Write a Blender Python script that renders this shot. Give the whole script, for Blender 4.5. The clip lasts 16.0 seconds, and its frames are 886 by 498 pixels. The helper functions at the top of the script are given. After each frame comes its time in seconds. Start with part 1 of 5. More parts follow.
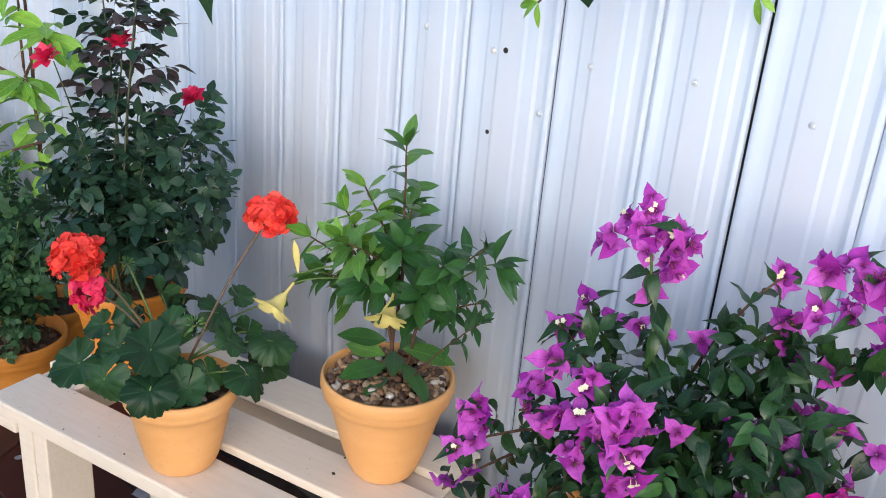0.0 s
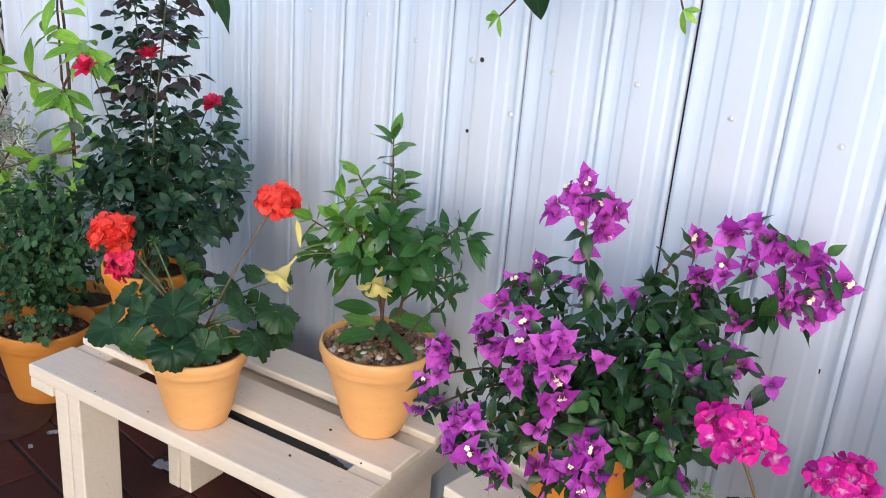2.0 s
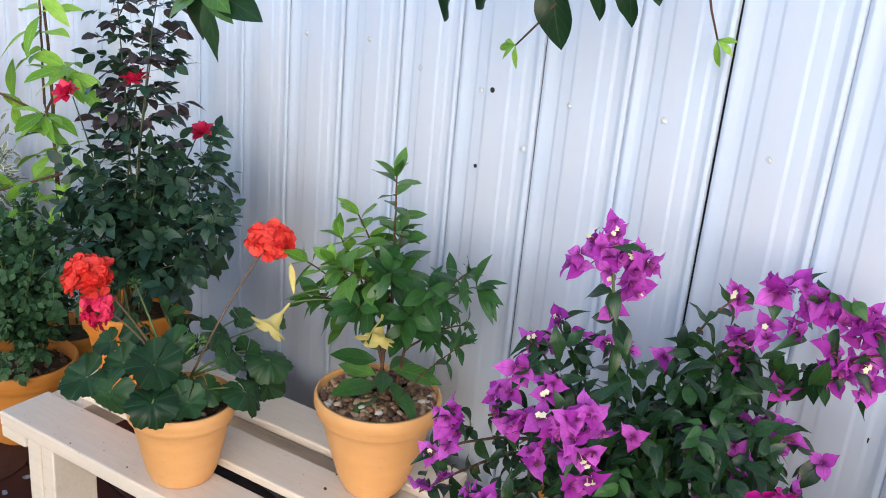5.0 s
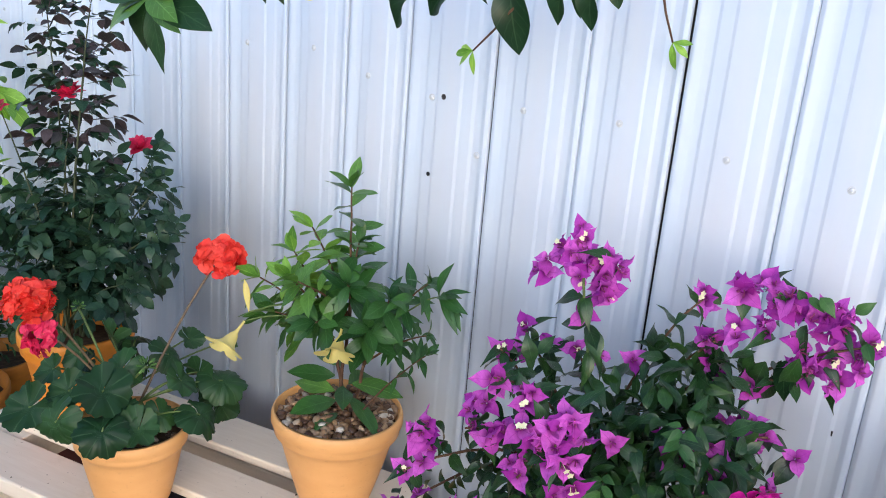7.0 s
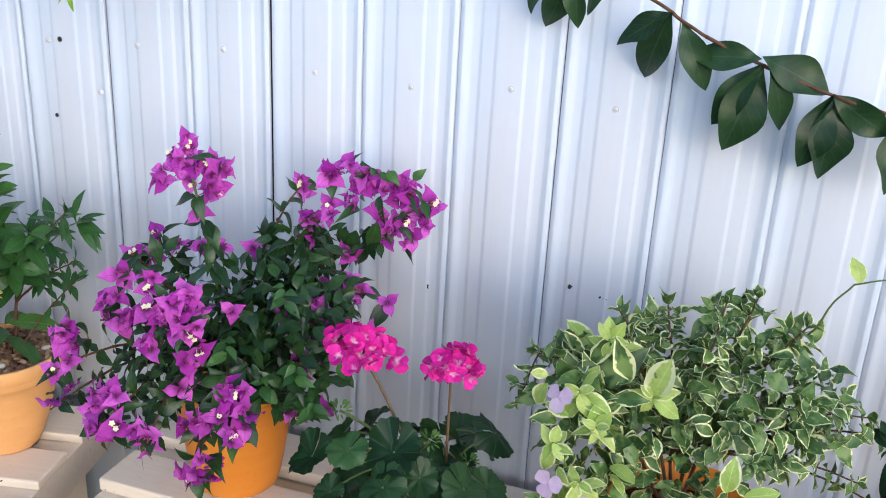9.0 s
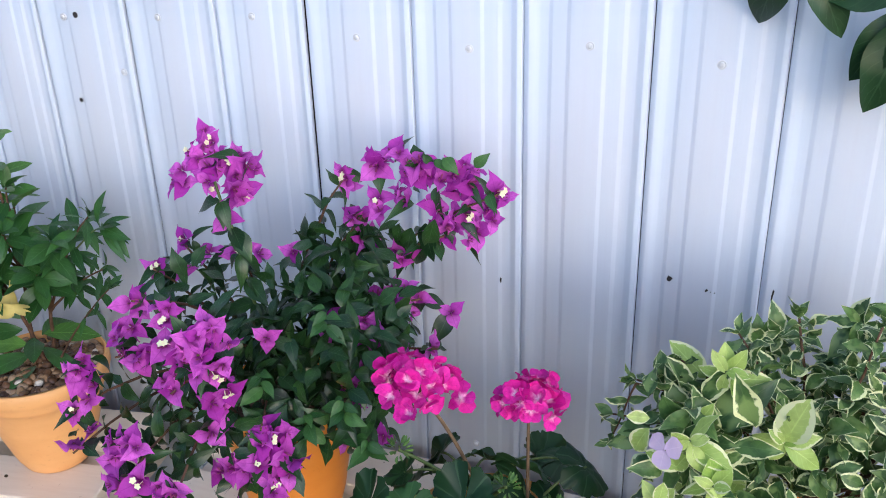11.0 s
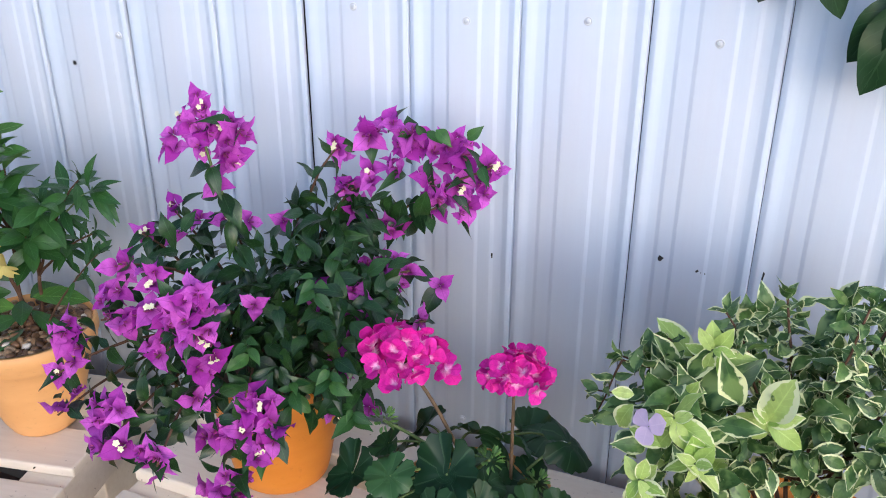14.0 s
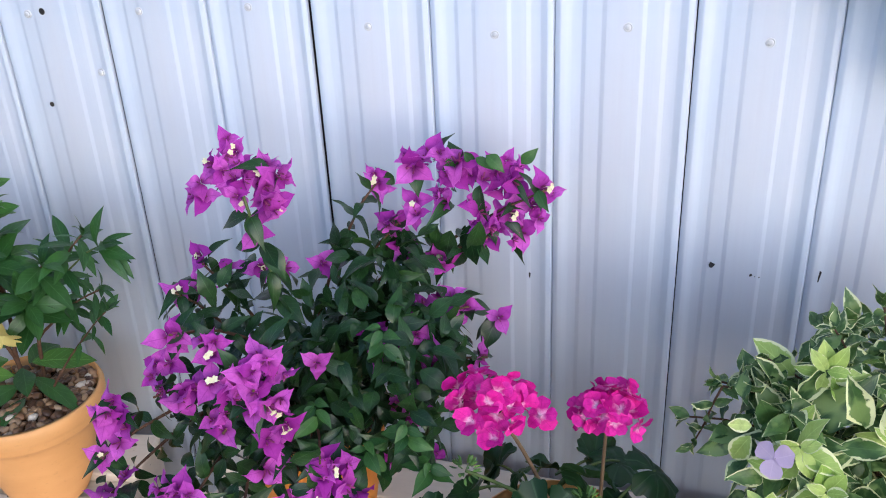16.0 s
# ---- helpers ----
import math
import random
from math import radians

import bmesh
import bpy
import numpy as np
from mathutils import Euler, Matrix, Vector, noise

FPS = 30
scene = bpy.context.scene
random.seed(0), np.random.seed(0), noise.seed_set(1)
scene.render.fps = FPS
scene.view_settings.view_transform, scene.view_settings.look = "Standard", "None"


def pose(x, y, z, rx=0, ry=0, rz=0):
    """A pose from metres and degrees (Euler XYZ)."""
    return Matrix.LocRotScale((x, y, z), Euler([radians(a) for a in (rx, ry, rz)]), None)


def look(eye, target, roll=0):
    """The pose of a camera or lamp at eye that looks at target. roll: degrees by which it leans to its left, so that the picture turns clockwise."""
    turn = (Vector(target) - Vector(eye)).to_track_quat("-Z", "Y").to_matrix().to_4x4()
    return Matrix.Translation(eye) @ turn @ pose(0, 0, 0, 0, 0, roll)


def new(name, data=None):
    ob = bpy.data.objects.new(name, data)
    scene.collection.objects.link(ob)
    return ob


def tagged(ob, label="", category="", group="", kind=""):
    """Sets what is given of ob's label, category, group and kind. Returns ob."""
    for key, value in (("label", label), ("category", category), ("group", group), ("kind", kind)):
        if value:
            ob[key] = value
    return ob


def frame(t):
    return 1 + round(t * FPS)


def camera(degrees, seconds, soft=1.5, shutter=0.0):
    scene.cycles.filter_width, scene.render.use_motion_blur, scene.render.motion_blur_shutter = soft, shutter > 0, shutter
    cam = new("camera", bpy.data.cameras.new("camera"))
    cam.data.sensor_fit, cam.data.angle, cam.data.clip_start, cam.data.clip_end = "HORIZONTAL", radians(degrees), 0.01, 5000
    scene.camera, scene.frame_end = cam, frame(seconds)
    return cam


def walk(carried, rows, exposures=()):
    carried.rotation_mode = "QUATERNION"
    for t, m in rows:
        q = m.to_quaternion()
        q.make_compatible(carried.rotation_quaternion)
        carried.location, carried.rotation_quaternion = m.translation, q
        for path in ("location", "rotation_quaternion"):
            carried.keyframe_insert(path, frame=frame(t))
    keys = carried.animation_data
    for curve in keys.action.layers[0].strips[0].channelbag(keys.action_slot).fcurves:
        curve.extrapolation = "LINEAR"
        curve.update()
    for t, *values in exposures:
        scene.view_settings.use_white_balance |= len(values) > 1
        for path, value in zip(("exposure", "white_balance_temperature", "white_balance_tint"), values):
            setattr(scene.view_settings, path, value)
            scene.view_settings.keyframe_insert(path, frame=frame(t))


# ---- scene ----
cam = camera(52.9, 16.0, soft=1.0)
PATH = [
    (0, (0.249, 0.304, 1.313), (-0.97, 1.708, 0.576), 4.8),
    (0.5, (0.318, 0.28, 1.289), (-0.998, 1.561, 0.496), 3.8),
    (1, (0.361, 0.203, 1.312), (-0.948, 1.519, 0.567), 3.2),
    (1.5, (0.4, 0.143, 1.304), (-0.849, 1.527, 0.581), 3.1),
    (2, (0.441, 0.183, 1.319), (-0.824, 1.574, 0.636), 4.7),
    (2.5, (0.438, 0.223, 1.313), (-0.929, 1.515, 0.635), 5.1),
    (3, (0.378, 0.242, 1.323), (-1.025, 1.498, 0.647), 3.7),
    (3.5, (0.339, 0.248, 1.328), (-1.01, 1.592, 0.717), 5.6),
    (4, (0.34, 0.261, 1.323), (-0.959, 1.637, 0.674), 5.6),
    (4.2, (0.341, 0.27, 1.325), (-0.945, 1.657, 0.676), 5.3),
    (6.3, (0.331, 0.249, 1.308), (-0.904, 1.681, 0.658), 5.5),
    (6.5, (0.328, 0.248, 1.31), (-0.888, 1.696, 0.657), 5.2),
    (7, (0.29, 0.252, 1.312), (-0.863, 1.765, 0.694), 4.7),
    (7.5, (0.329, 0.192, 1.312), (-0.755, 1.774, 0.746), 4.4),
    (8, (0.43, 0.131, 1.299), (-0.558, 1.745, 0.652), 3.0),
    (8.5, (0.504, 0.107, 1.289), (-0.193, 1.835, 0.563), 3.6),
    (8.8, (0.517, 0.118, 1.294), (-0.046, 1.894, 0.568), 4.2),
    (9, (0.5, 0.135, 1.306), (-0.071, 1.93, 0.634), 3.1),
    (9.2, (0.469, 0.183, 1.302), (-0.099, 1.964, 0.588), 3.2),
    (11.3, (0.446, 0.349, 1.321), (-0.329, 2.004, 0.507), -2.5),
    (11.5, (0.445, 0.349, 1.328), (-0.355, 2.0, 0.533), -2.6),
    (12, (0.445, 0.351, 1.335), (-0.348, 2.009, 0.546), -2.7),
    (12.5, (0.454, 0.35, 1.328), (-0.298, 2.023, 0.531), -2.0),
    (13, (0.455, 0.346, 1.314), (-0.287, 2.001, 0.472), -0.7),
    (13.5, (0.457, 0.339, 1.298), (-0.281, 1.973, 0.413), -0.0),
    (14, (0.453, 0.351, 1.304), (-0.261, 2.01, 0.444), 0.1),
    (14.5, (0.454, 0.346, 1.31), (-0.273, 2.014, 0.48), -0.2),
    (15, (0.436, 0.348, 1.311), (-0.287, 2.026, 0.498), -0.6),
    (15.5, (0.377, 0.363, 1.324), (-0.289, 2.06, 0.5), -1.9),
    (16, (0.293, 0.373, 1.327), (-0.266, 2.075, 0.438), -2.8),
]
EXPO = [(0.0, 1.03, 5800, 15), (3.5, 0.97, 5900, 15), (6.5, 0.90, 5750, 15), (7.0, 0.97, 5740, 15), (7.5, 0.80, 5740, 15), (8.0, 0.87, 5740, 15), (8.5, 1.03, 5840, 15), (8.8, 1.07, 5840, 15), (9.0, 0.97, 5790, 15),
        (11.5, 0.93, 5560, 18), (12.5, 0.91, 5560, 18), (13.5, 0.99, 5610, 18), (14.5, 0.95, 5610, 18), (16.0, 0.90, 5560, 18)]
walk(cam, [(t, look(eye, target, roll)) for t, eye, target, roll in PATH], EXPO)

# ---------------------------------------------------------------- light
world = bpy.data.worlds.new("sky")
scene.world = world
world.use_nodes = True
SUN_DIR = Vector((0.62, -0.74, 0.26)).normalized()      # towards the sun
sky = world.node_tree.nodes.new("ShaderNodeTexSky")
sky.sky_type = "NISHITA"
sky.sun_disc = False
sky.sun_elevation = math.asin(SUN_DIR.z)
sky.sun_rotation = math.atan2(SUN_DIR.x, SUN_DIR.y)
back = world.node_tree.nodes["Background"]
back.inputs["Strength"].default_value = 0.15
world.node_tree.links.new(sky.outputs["Color"], back.inputs["Color"])
sun = new("sun", bpy.data.lights.new("sun", "SUN"))
sun.data.energy, sun.data.angle, sun.data.color = 1.25, radians(75), (1.0, 0.91, 0.78)
sun.matrix_world = look((0, 0, 6), Vector((0, 0, 6)) - SUN_DIR)


# ---------------------------------------------------------------- materials
def surface(name, rough=0.5, spec=0.5, metal=0.0):
    m = bpy.data.materials.new(name)
    m.use_nodes = True
    nt = m.node_tree
    b = nt.nodes["Principled BSDF"]
    b.inputs["Roughness"].default_value = rough
    b.inputs["Specular IOR Level"].default_value = spec
    b.inputs["Metallic"].default_value = metal
    return m, nt, b


def noise_tex(nt, scale, detail=4.0, rough=0.55, stretch=(1, 1, 1), coord="Object"):
    tc = nt.nodes.new("ShaderNodeTexCoord")
    mp = nt.nodes.new("ShaderNodeMapping")
    mp.inputs["Scale"].default_value = stretch
    tx = nt.nodes.new("ShaderNodeTexNoise")
    tx.inputs["Scale"].default_value, tx.inputs["Detail"].default_value, tx.inputs["Roughness"].default_value = scale, detail, rough
    nt.links.new(tc.outputs[coord], mp.inputs["Vector"])
    nt.links.new(mp.outputs["Vector"], tx.inputs["Vector"])
    return tx.outputs["Fac"]


def ramp(nt, fac, stops):
    r = nt.nodes.new("ShaderNodeValToRGB")
    el = r.color_ramp.elements
    while len(el) < len(stops):
        el.new(0.5)
    for e, (p, c) in zip(el, stops):
        e.position, e.color = p, (*c, 1)
    nt.links.new(fac, r.inputs["Fac"])
    return r.outputs["Color"]


def mixc(nt, fac, a, b, mode="MIX"):
    n = nt.nodes.new("ShaderNodeMix")
    n.data_type, n.blend_type = "RGBA", mode
    for sock, v in ((n.inputs[0], fac), (n.inputs[6], a), (n.inputs[7], b)):
        if isinstance(v, bpy.types.NodeSocket):
            nt.links.new(v, sock)
        elif isinstance(v, (int, float)):
            sock.default_value = v
        else:
            sock.default_value = (*v, 1)
    return n.outputs[2]


def mathn(nt, op, a, b=0.0, c=0.0):
    n = nt.nodes.new("ShaderNodeMath")
    n.operation = op
    for sock, v in zip(n.inputs, (a, b, c)):
        if isinstance(v, bpy.types.NodeSocket):
            nt.links.new(v, sock)
        else:
            sock.default_value = v
    return n.outputs[0]


def bump(nt, b, height, strength=0.2, dist=0.002):
    n = nt.nodes.new("ShaderNodeBump")
    n.inputs["Strength"].default_value, n.inputs["Distance"].default_value = strength, dist
    nt.links.new(height, n.inputs["Height"])
    nt.links.new(n.outputs["Normal"], b.inputs["Normal"])


def piece_random(nt):
    """0 to 1, another value for each piece, be it an object or an island of a joined mesh."""
    o, g = nt.nodes.new("ShaderNodeObjectInfo"), nt.nodes.new("ShaderNodeNewGeometry")
    return mathn(nt, "FRACT", mathn(nt, "ADD", o.outputs["Random"], g.outputs["Random Per Island"]))


def wall_paint():
    m, nt, b = surface("painted_steel", 0.42, 0.5)
    # broad soft blotches put reflected sky and surroundings into the paint colour
    big = noise_tex(nt, 2.2, 3, 0.5, (1, 1, 0.35))
    fine = noise_tex(nt, 60, 4, 0.6, (1, 1, 0.15))
    soft_tint = noise_tex(nt, 1.3, 3, 0.5)
    col = ramp(nt, big, [(0.3, (0.50, 0.585, 0.705)), (0.7, (0.545, 0.63, 0.74))])
    col = mixc(nt, ramp(nt, soft_tint, [(0.42, (0, 0, 0)), (0.65, (0.8, 0.8, 0.8))]), col, (0.575, 0.605, 0.675))
    col = mixc(nt, ramp(nt, fine, [(0.55, (0, 0, 0)), (0.85, (0.25, 0.25, 0.25))]), col, (0.53, 0.57, 0.63))
    nt.links.new(col, b.inputs["Base Color"])
    nt.links.new(ramp(nt, fine, [(0.3, (0.42,) * 3), (0.8, (0.6,) * 3)]), b.inputs["Roughness"])
    bump(nt, b, noise_tex(nt, 9, 3, 0.5, (1, 1, 0.3)), 0.12, 0.004)
    return m


def cream_paint():
    m, nt, b = surface("cream_painted_wood", 0.55, 0.4)
    grain = noise_tex(nt, 14, 5, 0.6, (1, 9, 9))
    dirt = noise_tex(nt, 35, 5, 0.65)
    col = ramp(nt, grain, [(0.3, (0.68, 0.585, 0.46)), (0.7, (0.73, 0.64, 0.515))])
    col = mixc(nt, ramp(nt, dirt, [(0.64, (0, 0, 0)), (0.8, (0.5, 0.5, 0.5))]), col, (0.45, 0.36, 0.24))
    stain = noise_tex(nt, 9, 5, 0.7)
    col = mixc(nt, ramp(nt, stain, [(0.60, (0, 0, 0)), (0.78, (0.45, 0.45, 0.45))]), col, (0.50, 0.41, 0.28))
    speck = noise_tex(nt, 150, 2, 0.5)
    col = mixc(nt, ramp(nt, speck, [(0.715, (0, 0, 0)), (0.77, (0.75, 0.75, 0.75))]), col, (0.16, 0.11, 0.07))
    nt.links.new(col, b.inputs["Base Color"])
    bump(nt, b, grain, 0.12, 0.002)
    return m


def pot_clay(name, c1, c2, rough=0.6):
    m, nt, b = surface(name, rough, 0.35)
    big = noise_tex(nt, 7, 4, 0.6, (1, 1, 2.5))
    fine = noise_tex(nt, 120, 3, 0.6)
    col = ramp(nt, big, [(0.3, c1), (0.72, c2)])
    col = mixc(nt, ramp(nt, fine, [(0.6, (0, 0, 0)), (0.8, (0.3, 0.3, 0.3))]), col, tuple(0.6 * v for v in c1))
    nt.links.new(col, b.inputs["Base Color"])
    bump(nt, b, fine, 0.12, 0.001)
    return m


def plain(name, stops, scale=20.0, rough=0.6, spec=0.4, bumpy=0.15, stretch=(1, 1, 1), random_mix=None, metal=0.0):
    m, nt, b = surface(name, rough, spec, metal)
    n = noise_tex(nt, scale, 4, 0.6, stretch)
    col = ramp(nt, n, stops)
    if random_mix:
        col = mixc(nt, mathn(nt, "MULTIPLY", piece_random(nt), random_mix[0]), col, random_mix[1])
    nt.links.new(col, b.inputs["Base Color"])
    if bumpy:
        bump(nt, b, n, bumpy, 0.002)
    return m


def gravel():
    m, nt, b = surface("river_gravel", 0.4, 0.5)
    col = ramp(nt, piece_random(nt), [(0.0, (0.05, 0.022, 0.012)), (0.5, (0.20, 0.105, 0.048)), (0.88, (0.36, 0.23, 0.12)), (1.0, (0.60, 0.55, 0.46))])
    n = noise_tex(nt, 140, 3, 0.6)
    nt.links.new(mixc(nt, ramp(nt, n, [(0.45, (0, 0, 0)), (0.8, (0.5, 0.5, 0.5))]), col, (0.08, 0.045, 0.025)), b.inputs["Base Color"])
    bump(nt, b, n, 0.3, 0.001)
    return m


def foliage(name, dark, light, rough=0.42, trans=0.22, rib=0.35, margin=None, spec=0.5, heart=None, palm=False, blotch=0.4, edge=(0.50, 0.54), mottle=None, veins=None):
    """Skin of a leaf or petal: each its own tone, a paler midrib and side veins along its own u and v, and light that passes through."""
    m, nt, b = surface(name, rough, spec)
    uv = nt.nodes.new("ShaderNodeUVMap")
    sep = nt.nodes.new("ShaderNodeSeparateXYZ")
    nt.links.new(uv.outputs["UV"], sep.inputs[0])
    u, v = sep.outputs[0], sep.outputs[1]
    own = piece_random(nt)
    com = nt.nodes.new("ShaderNodeCombineXYZ")
    nt.links.new(mathn(nt, "MULTIPLY", u, 0.6), com.inputs[0])
    nt.links.new(v, com.inputs[1])
    nt.links.new(mathn(nt, "MULTIPLY", own, 37.0), com.inputs[2])

    def skin_noise(scale, detail):
        t = nt.nodes.new("ShaderNodeTexNoise")
        t.inputs["Scale"].default_value, t.inputs["Detail"].default_value = scale, detail
        nt.links.new(com.outputs[0], t.inputs["Vector"])
        return t.outputs["Fac"]

    across = mathn(nt, "ABSOLUTE", mathn(nt, "SUBTRACT", u, 0.5))
    tone = ramp(nt, own, [(0.0, dark), (1.0, light)])
    blot = skin_noise(4.0, 4)
    tone = mixc(nt, ramp(nt, blot, [(0.4, (0, 0, 0)), (0.75, (blotch,) * 3)]), tone, tuple(0.6 * c for c in dark))
    if mottle:
        tone = mixc(nt, ramp(nt, skin_noise(2.2, 2), [(0.50, (0, 0, 0)), (0.60, (0.75, 0.75, 0.75))]), tone, mottle)
    if margin:
        e = mathn(nt, "ADD", across, mathn(nt, "MULTIPLY", skin_noise(6.0, 3), 0.40))
        e = mathn(nt, "ADD", e, mathn(nt, "MULTIPLY", mathn(nt, "POWER", v, 6.0), 0.2))
        e = mathn(nt, "ADD", e, mathn(nt, "MULTIPLY", mathn(nt, "SUBTRACT", mathn(nt, "FRACT", mathn(nt, "MULTIPLY", own, 7.3)), 0.62), 0.26))
        tone = mixc(nt, ramp(nt, e, [(edge[0], (0, 0, 0)), (edge[1], (1, 1, 1))]), tone, margin)
    if palm:
        vein = mathn(nt, "ABSOLUTE", mathn(nt, "SUBTRACT", mathn(nt, "FRACT", mathn(nt, "MULTIPLY", v, 7.0)), 0.5))
        lines = mathn(nt, "LESS_THAN", vein, 0.035)
    else:
        vein = mathn(nt, "PINGPONG", mathn(nt, "ADD", mathn(nt, "MULTIPLY", v, 7.0), mathn(nt, "MULTIPLY", across, -4.0)), 0.5)
        lines = mathn(nt, "MAXIMUM", mathn(nt, "LESS_THAN", across, 0.02), mathn(nt, "MULTIPLY", mathn(nt, "LESS_THAN", vein, 0.05), 0.45))
    tone = mixc(nt, mathn(nt, "MULTIPLY", lines, rib), tone, veins or tuple(min(1, 1.4 * c + 0.03) for c in light))
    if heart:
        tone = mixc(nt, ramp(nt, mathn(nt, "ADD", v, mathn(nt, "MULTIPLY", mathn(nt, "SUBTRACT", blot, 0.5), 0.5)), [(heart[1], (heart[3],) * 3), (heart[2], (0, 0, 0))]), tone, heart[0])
    nt.links.new(tone, b.inputs["Base Color"])
    bump(nt, b, mathn(nt, "SUBTRACT", mathn(nt, "MULTIPLY", blot, 1.2), lines), 0.35, 0.0012)
    tr = nt.nodes.new("ShaderNodeBsdfTranslucent")
    nt.links.new(tone, tr.inputs["Color"])
    mx = nt.nodes.new("ShaderNodeMixShader")
    mx.inputs[0].default_value = trans
    nt.links.new(b.outputs[0], mx.inputs[1])
    nt.links.new(tr.outputs[0], mx.inputs[2])
    nt.links.new(mx.outputs[0], nt.nodes["Material Output"].inputs["Surface"])
    return m


STEEL = wall_paint()
CREAM = cream_paint()
PEACH = pot_clay("peach_plastic_pot", (0.68, 0.345, 0.115), (0.76, 0.42, 0.16), 0.5)
ORANGE = pot_clay("orange_pot", (0.60, 0.20, 0.016), (0.68, 0.25, 0.026), 0.5)
OCHRE = pot_clay("ochre_pot", (0.40, 0.15, 0.02), (0.50, 0.20, 0.03), 0.6)
DARK = plain("dark_gap", [(0.3, (0.02, 0.02, 0.022)), (0.7, (0.035, 0.033, 0.03))], 12, 0.9)
ZINC = plain("galvanised_metal", [(0.3, (0.50, 0.54, 0.58)), (0.7, (0.62, 0.65, 0.69))], 90, 0.25, 0.6, 0.1)
SOIL = plain("potting_soil", [(0.3, (0.03, 0.02, 0.013)), (0.7, (0.10, 0.065, 0.04))], 70, 0.9, 0.2, 0.9)
GRAVEL = gravel()
TILE = plain("red_clay_tile", [(0.25, (0.034, 0.009, 0.007)), (0.7, (0.085, 0.022, 0.014))], 7, 0.55, 0.18, 0.5, random_mix=(0.8, (0.034, 0.011, 0.009)))
GROUND = plain("dark_mortar", [(0.3, (0.02, 0.014, 0.012)), (0.7, (0.045, 0.03, 0.024))], 30, 0.9, 0.2, 0.5)
BOUNCEGROUND = plain("pale_bounce_ground", [(0.3, (0.34, 0.30, 0.25)), (0.7, (0.46, 0.41, 0.34))], 3, 0.9, 0.2, 0.5)
ROSESTEM = plain("dark_green_rose_stem", [(0.3, (0.035, 0.045, 0.02)), (0.7, (0.07, 0.085, 0.035))], 60, 0.6, 0.4, 0.2)
BARK = plain("brown_twig", [(0.3, (0.06, 0.028, 0.016)), (0.7, (0.13, 0.07, 0.04))], 60, 0.7, 0.3, 0.3)
GREENSTEM = plain("green_stem", [(0.3, (0.065, 0.11, 0.025)), (0.7, (0.115, 0.165, 0.045))], 60, 0.55, 0.4, 0.1)
BROWNSTALK = plain("brown_green_stalk", [(0.3, (0.10, 0.065, 0.04)), (0.7, (0.16, 0.11, 0.06))], 60, 0.55, 0.4, 0.1)
# darker and less yellow than the benches' cream
DULLCREAM = plain("dull_cream_wood", [(0.3, (0.48, 0.41, 0.35)), (0.7, (0.62, 0.54, 0.47))], 14, 0.6, 0.4, 0.25, (1, 6, 6))
RENDERED = plain("pale_rendered_wall", [(0.3, (0.40, 0.37, 0.33)), (0.7, (0.48, 0.45, 0.40))], 6, 0.85, 0.3, 0.2)
LATTICE = plain("weathered_white_lattice", [(0.3, (0.38, 0.35, 0.36)), (0.7, (0.54, 0.50, 0.51))], 25, 0.7, 0.3, 0.2)

L_GERAN = foliage("geranium_leaf", (0.009, 0.034, 0.012), (0.032, 0.082, 0.027), 0.40, 0.10, 0.30, spec=0.24, palm=True, blotch=0.5)
L_GERBR = foliage("young_geranium_leaf", (0.022, 0.070, 0.018), (0.045, 0.115, 0.028), 0.40, 0.15, 0.2, spec=0.35, palm=True)
L_BUD = foliage("geranium_bud", (0.07, 0.17, 0.035), (0.16, 0.30, 0.08), 0.5, 0.15, 0.1, spec=0.3)
L_MANDE = foliage("mandevilla_leaf", (0.036, 0.115, 0.021), (0.14, 0.30, 0.054), 0.34, 0.24, 0.4, spec=0.4)
L_MANDL = foliage("young_mandevilla_leaf", (0.11, 0.28, 0.035), (0.30, 0.54, 0.070), 0.36, 0.32, 0.4, spec=0.4)
L_MANDD = foliage("dark_mandevilla_leaf", (0.018, 0.066, 0.016), (0.050, 0.15, 0.030), 0.34, 0.18, 0.35, spec=0.4)
L_BOUG = foliage("bougainvillea_leaf", (0.008, 0.032, 0.010), (0.030, 0.084, 0.018), 0.32, 0.16, 0.40, spec=0.42, blotch=0.65)
L_BOUGY = foliage("young_bougainvillea_leaf", (0.020, 0.075, 0.018), (0.058, 0.155, 0.032), 0.42, 0.2, 0.25, spec=0.4)
L_ROSE = foliage("rose_leaf", (0.011, 0.036, 0.021), (0.036, 0.082, 0.040), 0.38, 0.1, 0.15, spec=0.3, blotch=0.6)
L_ROSEP = foliage("rose_leaf_purple", (0.034, 0.036, 0.036), (0.090, 0.062, 0.066), 0.4, 0.12, 0.15, spec=0.4)
L_ROSE2 = foliage("rose_leaf_green", (0.018, 0.056, 0.024), (0.058, 0.135, 0.050), 0.5, 0.15, 0.15, spec=0.22, blotch=0.6)
L_LIME = foliage("lime_leaf", (0.12, 0.30, 0.020), (0.34, 0.58, 0.07), 0.42, 0.28, 0.35)
L_VINE = foliage("vine_leaf", (0.009, 0.034, 0.013), (0.027, 0.075, 0.024), 0.40, 0.16, 0.3, spec=0.32, blotch=0.6)
L_VARI = foliage("variegated_leaf", (0.030, 0.082, 0.024), (0.125, 0.24, 0.056), 0.42, 0.22, 0.15, margin=(0.74, 0.78, 0.42), mottle=(0.22, 0.33, 0.10), blotch=0.6, edge=(0.59, 0.635))
